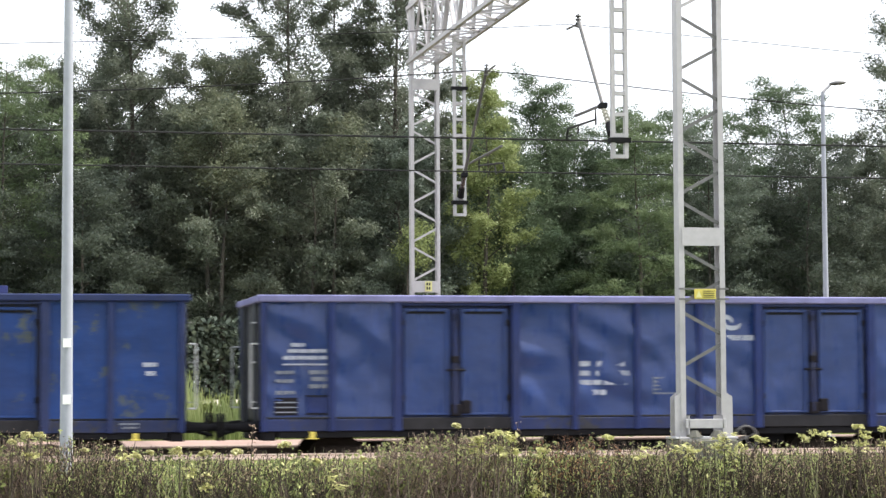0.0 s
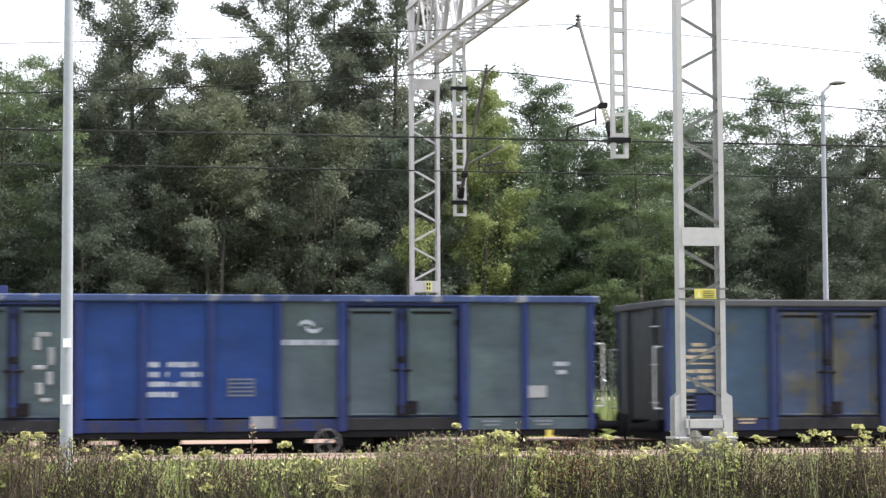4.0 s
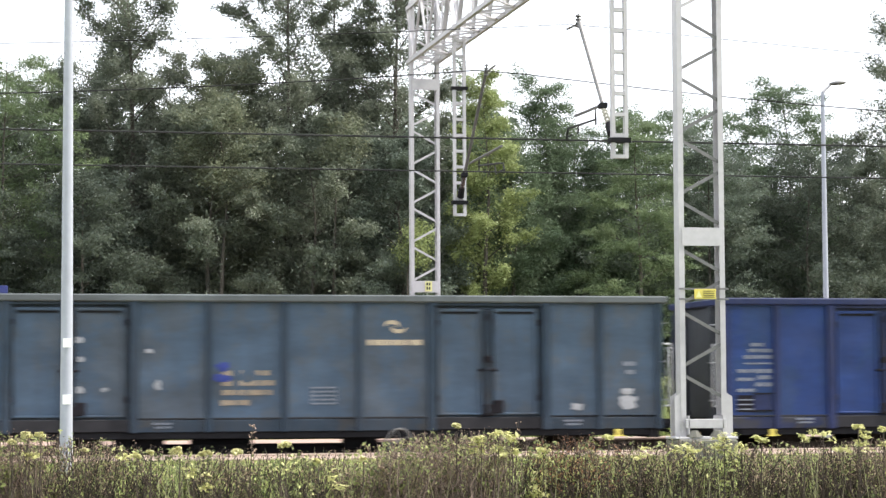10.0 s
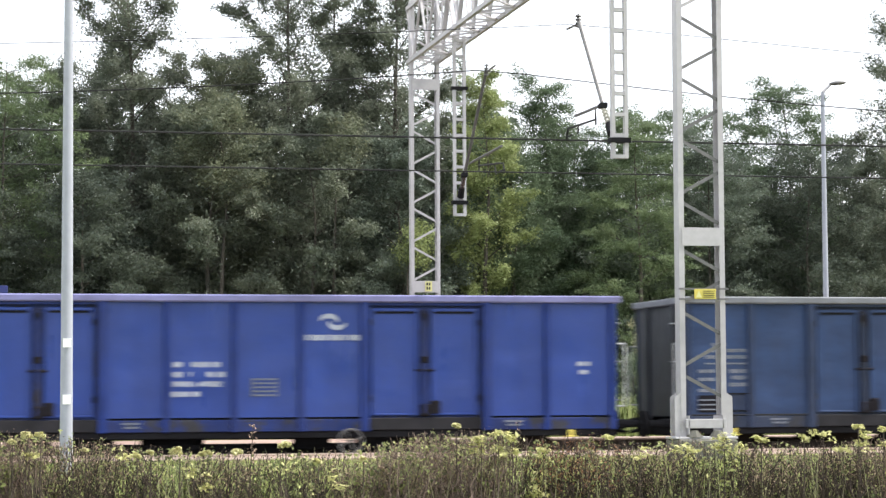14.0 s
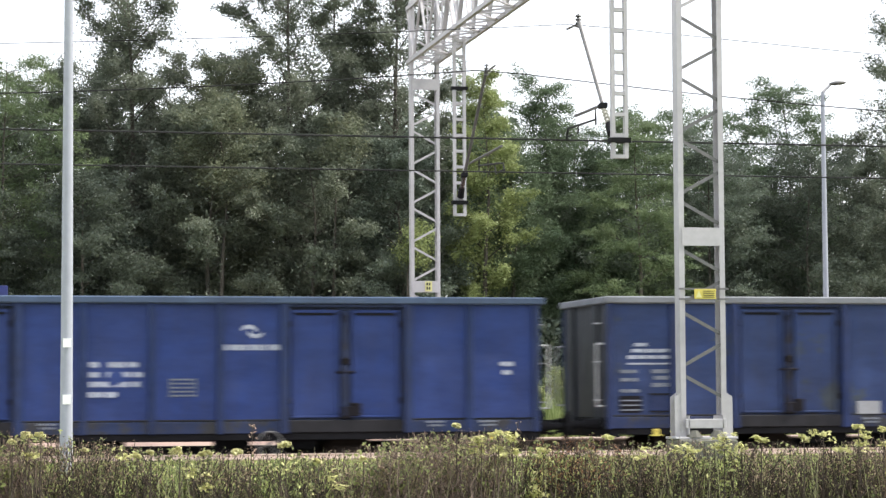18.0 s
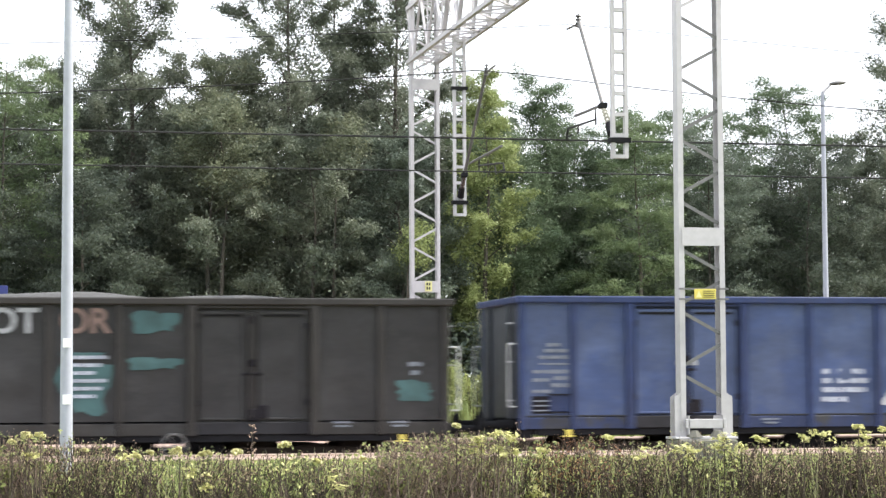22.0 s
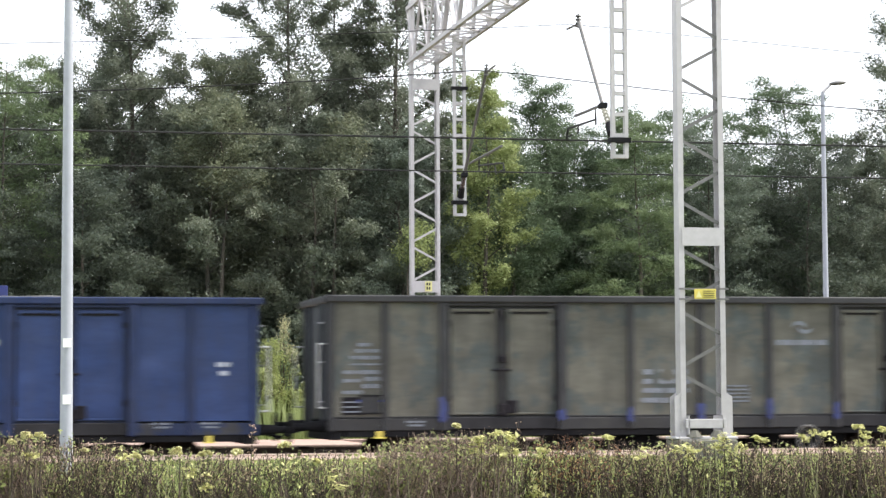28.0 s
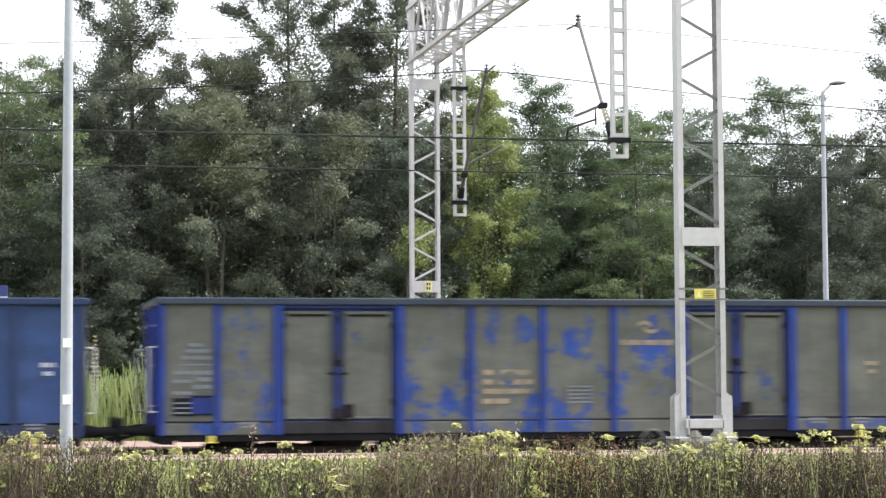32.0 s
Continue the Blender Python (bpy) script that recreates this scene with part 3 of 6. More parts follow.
def build_wagon(posts):
    w = thing("open_wagon", "four-axle open goods wagon", "wagon", "wagons of the train")
    frames = {posts[2], posts[3], posts[7], posts[8]}
    doors = [(posts[2] + 0.07, posts[3] - 0.07), (posts[7] + 0.07, posts[8] - 0.07)]
    panels = [(p + 0.045, q - 0.045) for k, (p, q) in enumerate(zip(posts, posts[1:])) if k not in (2, 7)]
    P0 = plain("wagon_primer", (0.05, 0.07, 0.2), 0.5)
    for s in (-1, 1):
        y = s * FACE
        for i, (a, b) in enumerate(panels):
            bm = bmesh.new()
            sheet(bm, a - 0.06, b + 0.06, y, SILL, RIM_LOW, 12, 20, 0.022, i * 3.1 + s)
            o = smooth(part("side_panel", bm, P0, w))
            o["slot"] = "panel%d" % i
        for i, (a, b) in enumerate(doors):
            mid = (a + b) / 2 - 0.02
            # added dark sheet that paints the shade in the gaps round the leaves
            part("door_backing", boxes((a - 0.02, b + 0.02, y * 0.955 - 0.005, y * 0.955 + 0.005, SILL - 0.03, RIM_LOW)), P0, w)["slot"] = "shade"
            for k, (p, q) in enumerate(((a + 0.045, mid - 0.105), (mid + 0.105, b - 0.075))):
                bm = bmesh.new()
                z0, z1 = SILL + 0.02, 2.985
                sheet(bm, p + 0.045, q - 0.045, y * 0.978, z0 + 0.03, 2.9, 6, 12, 0.014, 40 + i * 7 + k + s)
                for x0, x1, b0, b1 in ((p, p + 0.05, z0, z1), (q - 0.05, q, z0, z1), (p + 0.05, q - 0.05, 2.935, z1), (p + 0.05, q - 0.05, z0, z0 + 0.035)):
                    box(bm, x0, x1, y - 0.018, y + 0.018, b0, b1, 0.006)
                o = part("door", bm, P0, w)
                o["slot"] = "door%d" % (2 * i + k)
                part("door_bar", boxes((p + 0.06, q - 0.06, y - s * 0.028, y - s * 0.004, 2.9, 2.934)), IRON, o)
                for z in (1.5, 2.75):
                    hx = p - 0.02 if k == 0 else q + 0.02
                    part("hinge", boxes((hx - 0.035, hx + 0.035, y - 0.03, y + 0.03, z - 0.05, z + 0.05), bevel=0.008), LATCH, o)
            # the locking gear between the leaves: a painted bar with worn catches
            part("lock_bar", boxes((mid - 0.07, mid + 0.05, y - 0.03, y + 0.03, SILL, 2.97), bevel=0.012), P0, w)["slot"] = "lock"
            bm = bmesh.new()
            rod(bm, (mid - 0.015, y + s * 0.04, SILL + 0.05), (mid - 0.015, y + s * 0.04, 2.95), 0.02)
            part("lock_rod", bm, P0, w)["slot"] = "lock"
            for name, dims in (("top_catch", (mid - 0.06, mid + 0.04, y - 0.045, y + 0.045, 2.78, 2.9)), ("door_latch", (mid - 0.07, mid + 0.06, y - 0.06, y + 0.06, 2.08, 2.2)),
                               ("cross_bar", (mid - 0.16, mid + 0.16, y - 0.045, y + 0.045, 1.94, 1.985)), ("catch", (mid - 0.09, mid + 0.1, y - 0.05, y + 0.05, 1.2, 1.4)), ("lever", (mid + 0.1, mid + 0.26, y - 0.05, y + 0.05, 1.24, 1.46))):
                part(name, boxes(dims, bevel=0.015), LATCH, w)["slot"] = "latch"
            part("door_sill", boxes((a, b, y - 0.03, y + 0.03, 0.98, SILL - 0.02), bevel=0.01), SOOTY_STEEL, w, "dirty grey sill under the doors")
            part("door_header", boxes((a, b, y - 0.04, y + 0.04, 3.03, RIM_LOW), bevel=0.008), P0, w)["slot"] = "trim"
        for i, x in enumerate(posts):
            hw = 0.07 if x in frames else 0.05
            out = y + s * (0.10 if x in frames else 0.09)
            bm = bmesh.new()
            y0, y1 = sorted((y, out))
            box(bm, x - hw, x + hw, y0, y1, 0.96, RIM_LOW, 0.012)
            for v in bm.verts:
                if abs(v.co.y) > FACE + 0.04 and v.co.z < 1.0:
                    v.co.y -= s * 0.02
            part("side_post", bm, P0, w)["slot"] = "post%d" % i
        # lower side beam
        for i, (a, b) in enumerate(panels):
            part("lower_side_plate", boxes((a, b, y - 0.02, y + 0.02, 0.97, SILL - 0.035), bevel=0.008), P0, w)["slot"] = "low%d" % i
        bm = bmesh.new()
        y0, y1 = sorted((y - s * 0.06, y + s * 0.11))
        box(bm, 0, L, y0, y1, RIM_LOW, RIM_TOP, 0.02)
        part("top_rim", bm, P0, w)["slot"] = "rim"
        bm = boxes((0.35, L - 0.35, y - 0.05 * s - 0.03, y - 0.05 * s + 0.03, 0.86, 0.98), bevel=0.01)
        part("sole_bar", bm, IRON, w)
        for x in (0.9, 12.1):
            bm = boxes((x - 0.09, x + 0.09, y - 0.03 + s * 0.05, y + 0.03 + s * 0.05, 0.84, 0.865), (x - 0.045, x + 0.045, y - 0.02 + s * 0.05, y + 0.02 + s * 0.05, 0.865, 0.96), bevel=0.006)
            part("rope_hook", bm, YELLOW, w, "yellow rope hook bracket")
        # corner handrail and step
        for x in (-0.10, L + 0.10):
            bm = bmesh.new()
            rod(bm, (x, y * 0.95, 1.35), (x, y * 0.95, 2.4), 0.017, 0.017, 6)
            inn = 0.12 if x < 0 else -0.12
            rod(bm, (x, y * 0.95, 2.4), (x + inn, y * 0.95, 2.4), 0.015, 0.015, 6)
            rod(bm, (x, y * 0.95, 1.35), (x + inn, y * 0.95, 1.35), 0.015, 0.015, 6)
            part("handrail", bm, PALE_RAIL, w, "pale worn handrail")
            part("step", boxes((min(x, x + inn), max(x, x + inn) + 0.1, y * 0.78, y, 0.62, 0.66)), IRON_BROWN, w)
    for e, x in (("a", 0.12), ("b", L - 0.12)):
        s = -1 if x < 1 else 1
        bm = boxes((x - 0.03, x + 0.03, -FACE, FACE, 0.97, RIM_LOW))
        part("end_wall", bm, P0, w)["slot"] = "end"
        x0, x1 = sorted((x - s * 0.03, x + s * 0.12))
        part("end_rim", boxes((x0, x1, -FACE + 0.06, FACE - 0.06, RIM_LOW, RIM_TOP - 0.004), bevel=0.015), P0, w)["slot"] = "rim"
        for yy in (-0.75, 0.75):
            x0, x1 = sorted((x + s * 0.03, x + s * 0.11))
            part("end_post", boxes((x0, x1, yy - 0.07, yy + 0.07, 0.97, RIM_LOW), bevel=0.012), P0, w)["slot"] = "end"
        for z in (1.45, 2.1, 2.75):
            bm = bmesh.new()
            rod(bm, (x + s * 0.14, -1.25, z), (x + s * 0.14, -0.85, z), 0.013, 0.013, 6)
            part("ladder_rung", bm, PALE_RAIL, w)
        x0, x1 = sorted((x + s * 0.03, x - s * 0.2))
        part("head_stock", boxes((x0, x1, -1.32, 1.32, 0.82, 1.17), bevel=0.015), IRON, w)
        for yy in (-0.875, 0.875):
            bm = bmesh.new()
            rod(bm, (x + s * 0.03, yy, 1.04), (x + s * 0.35, yy, 1.04), 0.1, 0.08, 12)
            rod(bm, (x + s * 0.35, yy, 1.04), (x + s * 0.6, yy, 1.04), 0.06, 0.06, 12)
            rod(bm, (x + s * 0.6, yy, 1.04), (x + s * 0.64, yy, 1.04), 0.22, 0.23, 16)
            part("buffer", bm, IRON, w)
        bm = bmesh.new()
        rod(bm, (x, 0, 1.0), (x + s * 0.45, 0, 0.98), 0.04, 0.03, 8)
        rod(bm, (x + s * 0.3, 0, 0.98), (x + s * 0.64, 0, 0.88), 0.035, 0.03, 8)
        part("coupling", bm, IRON, w)
    part("floor", boxes((0.1, L - 0.1, -1.33, 1.33, 1.1, 1.18)), IRON, w)
    part("centre_sill", boxes((0.2, L - 0.2, -0.3, 0.3, 0.86, 1.1), bevel=0.01), IRON, w)
    bm = bmesh.new()
    n = 24
    ring = []
    for i in range(n):
        t = i / n * 2 * math.pi
        cx, cz = 8.36 + 0.2 * math.cos(t), 0.8 + 0.2 * math.sin(t)
        nx, nz = 8.36 + 0.2 * math.cos(t + 2 * math.pi / n), 0.8 + 0.2 * math.sin(t + 2 * math.pi / n)
        rod(bm, (cx, -1.42, cz), (nx, -1.42, nz), 0.017, 0.017, 6)
    for i in range(4):
        t = i * math.pi / 2 + 0.4
        rod(bm, (8.36, -1.40, 0.8), (8.36 + 0.2 * math.cos(t), -1.42, 0.8 + 0.2 * math.sin(t)), 0.011, 0.011, 5)
    rod(bm, (8.36, -1.42, 0.8), (8.36, -1.2, 0.8), 0.03)
    part("brake_handwheel", bm, GALV_DARK, w, "pale spoked handwheel of the parking brake")
    bm = bmesh.new()
    rod(bm, (5.0, -0.7, 0.72), (5.9, -0.7, 0.72), 0.17, 0.17, 14)
    part("air_tank", bm, IRON, w)
    for x0, x1, yy, z0 in ((3.72, 4.55, -0.9, 0.68), (5.6, 6.15, 0.5, 0.7), (7.5, 8.1, -0.8, 0.66), (8.55, 9.2, -0.95, 0.7)):
        part("brake_gear", boxes((x0, x1, yy - 0.08, yy + 0.08, z0, 0.95), bevel=0.03), IRON, w)
    bm = bmesh.new()
    rod(bm, (3.4, -0.45, 0.86), (9.4, -0.45, 0.84), 0.022, 0.022, 6)
    part("brake_rod", bm, IRON, w)
    part("brake_beam", boxes((3.65, 9.3, -0.56, -0.44, 0.6, 0.76), bevel=0.02), IRON, w)
    for cx in (2.3, L - 2.3):
        bm = bmesh.new()
        for s in (-1, 1):
            y = s * 1.0
            box(bm, cx - 1.2, cx + 1.2, y - 0.05, y + 0.05, 0.55, 0.72, 0.02)
            for dx in (-0.9, 0.9):
                box(bm, cx + dx - 0.16, cx + dx + 0.16, y - 0.09, y + 0.09, 0.33, 0.6, 0.03)
                for k in (-0.24, 0.24):
                    rod(bm, (cx + dx + k, y, 0.4), (cx + dx + k, y, 0.62), 0.07, 0.07, 10)
            box(bm, cx - 0.3, cx + 0.3, y - 0.07, y + 0.07, 0.35, 0.6, 0.03)
        box(bm, cx - 0.25, cx + 0.25, -1.0, 1.0, 0.5, 0.75, 0.02)
        bog = part("bogie", bm, IRON_BROWN, w)
        for dx in (-0.9, 0.9):
            bm = bmesh.new()
            for s in (-1, 1):
                for r, d0, d1 in ((0.46, 0.69, 0.82), (0.49, 0.66, 0.69), (0.2, 0.82, 0.86)):
                    rod(bm, (0, s * d0, 0), (0, s * d1, 0), r, r, 28)
                for i in range(6):
                    t = i * math.pi / 3
                    box(bm, 0.3 * math.cos(t) - 0.03, 0.3 * math.cos(t) + 0.03, s * 0.82, s * 0.835, 0.3 * math.sin(t) - 0.03, 0.3 * math.sin(t) + 0.03)
            rod(bm, (0, -0.95, 0), (0, 0.95, 0), 0.085, 0.085, 12)
            ws = part("wheelset", bm, IRON_BROWN, bog)
            ws.location = (cx + dx, 0, 0.46)
    return w


def dress(w, skin):
    """Gives each painted part of a wagon its paint: slot -> material."""
    for o in w.children_recursive:
        slot = o.get("slot")
        if not slot:
            continue
        kind = slot.rstrip("0123456789")
        m = skin.get(slot) or skin.get(kind)
        if m is None:
            m = skin["all"] if kind != "latch" else LATCH
        o.material_slots[0].link = "OBJECT"
        o.material_slots[0].material = m


def rows_of_bars(w, mat, rng, spans, h, y=-FACE - 0.012):
    """Bars that stand for lettering: each span (x0, x1, z) is a word or a row of words."""
    bm = bmesh.new()
    for x0, x1, z in spans:
        x, left = x0, int(rng.integers(3, 7))
        while x < x1:
            c = min(h * rng.uniform(0.45, 0.75), x1 - x)
            box(bm, x, x + c * 0.84, y - 0.003, y + 0.012, z - h * rng.uniform(0.38, 0.5), z + h * 0.5)
            x += c
            left -= 1
            if left == 0:
                left = int(rng.integers(3, 7))
                x += h * 0.3
    return tagged(part("lettering", bm, mat, w), kind="stuff")


def logo(w, x, z, mat, bar_mat=None, s=1.0):
    """Round swirling emblem of two curved arms over a long bar."""
    bm = bmesh.new()
    for flip in (1, -1):
        vo, vi = [], []
        for i in range(13):
            t = radians(-25 + i * 18)
            th = 0.085 * s * math.sin(math.pi * (i + 0.6) / 13.2) ** 0.8
            for ring, rx in ((vo, 0.0), (vi, th)):
                px = math.cos(t) * (0.125 * s - rx) - 0.055 * s
                pz = math.sin(t) * (0.085 * s - rx * 0.8) + 0.025 * s
                ring.append(bm.verts.new((x + flip * px, -FACE - 0.014, z + flip * pz)))
        for i in range(12):
            bm.faces.new((vo[i], vo[i + 1], vi[i + 1], vi[i]))
    bmesh.ops.recalc_face_normals(bm, faces=bm.faces)
    part("emblem", bm, mat, w)
    bm = bmesh.new()
    for i in range(9):
        box(bm, x - 0.47 + i * 0.105, x - 0.47 + i * 0.105 + (0.07, 0.095, 0.085)[i % 3], -FACE - 0.015, -FACE, z - 0.305, z - 0.215)
    tagged(part("name_bar", bm, bar_mat or mat, w), kind="stuff")


def letters(w, text, x, z, size, mat, mirror=False, bold=0.02, name="graffiti", tall=1.0, y=None):
    c = bpy.data.curves.new(name, "FONT")
    c.body, c.size, c.extrude, c.offset, c.align_x = text, size, 0.003, bold, "CENTER"
    o = new(name, c)
    me = bpy.data.meshes.new_from_object(o.evaluated_get(bpy.context.evaluated_depsgraph_get()))
    bpy.data.objects.remove(o)
    me.materials.clear()
    me.materials.append(mat)
    me.transform(Matrix.Translation((x, y if y is not None else -FACE - 0.03, z)) @ Matrix.Rotation(radians(90), 4, "X") @ Matrix.Diagonal((-1 if mirror else 1, tall, 1, 1)))
    o = new(name, me)
    o.parent = w
    return o


def blob(w, name, x, z, a, b, mat, seed, label="", y=-FACE - 0.016):
    """A dab of paint with an uneven outline, a wide and b high."""
    bm = bmesh.new()
    ring = []
    for i in range(30):
        t = i / 30 * 2 * math.pi
        c, q = math.cos(t), math.sin(t)
        k = (1 + 0.5 * noise.noise((c * 1.6 + seed, q * 1.6, seed * 2.3)) + 0.2 * noise.noise((c * 5, q * 5 + seed, 1))) / max(abs(c), abs(q)) ** 0.6
        ring.append(bm.verts.new((x + a / 2 * c * k, y, z + b / 2 * q * k)))
    mid = bm.verts.new((x, y - 0.004, z))
    for i in range(30):
        bm.faces.new((mid, ring[i], ring[(i + 1) % 30]))
    return part(name, bm, mat, w, label)


def heap(w, seed, top, mat):
    """The load, rounded above the rim."""
    bm = bmesh.new()
    g = []
    for i in range(41):
        row = []
        for j in range(9):
            x, y = 0.2 + (L - 0.4) * i / 40, -1.29 + 2.58 * j / 8
            e = min(1, 4 * min(i, 40 - i) / 40) * (1 - (2 * j / 8 - 1) ** 2)
            z = 2.95 + e * (top - 2.95 + 0.1 * noise.noise((x * 0.7, y, seed)))
            row.append(bm.verts.new((x, y, z)))
        g.append(row)
    for a, b in zip(g, g[1:]):
        for j in range(8):
            bm.faces.new((a[j], b[j], b[j + 1], a[j + 1]))
    smooth(part("load", bm, mat, w, "heaped bulk load"))


def dress_marks(w, rng, mark, dull, post, fade, has_logo=True, logo_z=2.68, main=None, dx=0.0, head=None):
    """The lettering, plates and emblem of a side. post: the post positions; fade: a paler tone of the side for the plate."""
    long = post is BODY_LONG
    x1 = post[1] - 0.08
    main_x, table_x, dz = (post[4] + 0.22, post[5] + 0.45, -0.14) if long else (post[4] + 0.1, post[5] + 0.3, 0.0)
    if dx:
        main_x = post[3] + 0.15
    x1 += dx
    head = head or mark
    rows_of_bars(w, head, rng, [(0.55 + dx, 0.78 + dx, 2.38), (0.5 + dx, x1, 2.28), (0.42 + dx, x1, 2.17)], 0.062)
    rows_of_bars(w, head, rng, [(0.42 + dx, x1, 2.06)], 0.03)
    rows_of_bars(w, dull, rng, [(0.3 + dx, 0.6 + dx, 1.93), (0.3 + dx, 0.6 + dx, 1.79), (0.3 + dx, 0.62 + dx, 1.6)], 0.06)
    rows_of_bars(w, dull, rng, [(x1 - 0.3, x1, 1.93), (x1 - 0.26, x1, 1.82), (x1 - 0.3, x1, 1.7)], 0.07)
    part("striped_mark", boxes((0.28, 0.66, -FACE - 0.014, -FACE, 1.23, 1.52)), LATCH, w, "dark panel with yellow lines")
    tagged(part("mark_line", boxes(*[(0.29, 0.65, -FACE - 0.018, -FACE - 0.01, z, z + 0.022) for z in (1.27, 1.35, 1.43)]), DULL_MARK, w), kind="stuff")
    part("label_holder", boxes((x1 - 0.34, x1, -FACE - 0.03, -FACE, 1.26, 1.54), bevel=0.01), fade, w, "sheet-steel label holder")
    part("holder_lip", boxes((x1 - 0.36, x1 + 0.01, -FACE - 0.045, -FACE - 0.02, 1.535, 1.56), (x1 - 0.36, x1 + 0.01, -FACE - 0.045, -FACE - 0.02, 1.24, 1.26)), IRON, w)
    m = main or mark
    rows_of_bars(w, m, rng, [(main_x, main_x + 0.17, 2.06 + dz), (main_x + 0.3, main_x + 0.78, 2.06 + dz), (main_x, main_x + 0.17, 1.9 + dz), (main_x + 0.28, main_x + 0.86, 1.9 + dz),
                             (main_x, main_x + 0.38, 1.745 + dz), (main_x + 0.42, main_x + 0.82, 1.745 + dz), (main_x - 0.02, main_x + 0.45, 1.58 + dz)], 0.09)
    rows_of_bars(w, dull, rng, [(table_x, table_x + 0.4, 1.82 + dz - 0.065 * k) for k in range(5)], 0.03)
    part("table_edge", boxes(*[(table_x + edge, table_x + edge + 0.014, -FACE - 0.015, -FACE, 1.54 + dz, 1.84 + dz) for edge in (-0.02, 0.4)]), dull, w)
    if has_logo:
        logo(w, (post[6] + post[7]) / 2, logo_z, mark, s=1.25 if logo_z > 2.7 else 1.0)
    rows_of_bars(w, mark if main is None else dull, rng, [(12.22, 12.46, 2.06), (12.26, 12.42, 1.92)], 0.075)
    for x in (post[1] + 0.35, post[3] + 0.3, post[9] + 0.15, post[8] + 0.3):
        if rng.uniform() < 0.75:
            rows_of_bars(w, dull, rng, [(x, x + 0.32, 1.11), (x + 0.04, x + 0.3, 1.05)], 0.035, y=-FACE - 0.03)


BLUE_BRIGHT = (0.009, 0.068, 0.39)
BLUE = (0.022, 0.075, 0.27)
GREY = (0.16, 0.165, 0.135)
GREY_TEAL = (0.1, 0.142, 0.18)
UMBER = (0.037, 0.036, 0.038)

BODIES = [BODY_EVEN if i == 11 else BODY_LONG if i in (3, 4, 5, 6, 12, 14, 15, 16, 17) else BODY_SHORT for i in range(18)]
WAGONS, first_of = [], {}
for i, body in enumerate(BODIES):
    kind = id(body)
    if kind in first_of:
        WAGONS.append(copy_thing(first_of[kind], pose(i * 14.04, 0, 0)))
    else:
        first_of[kind] = build_wagon(body)
        WAGONS.append(first_of[kind])



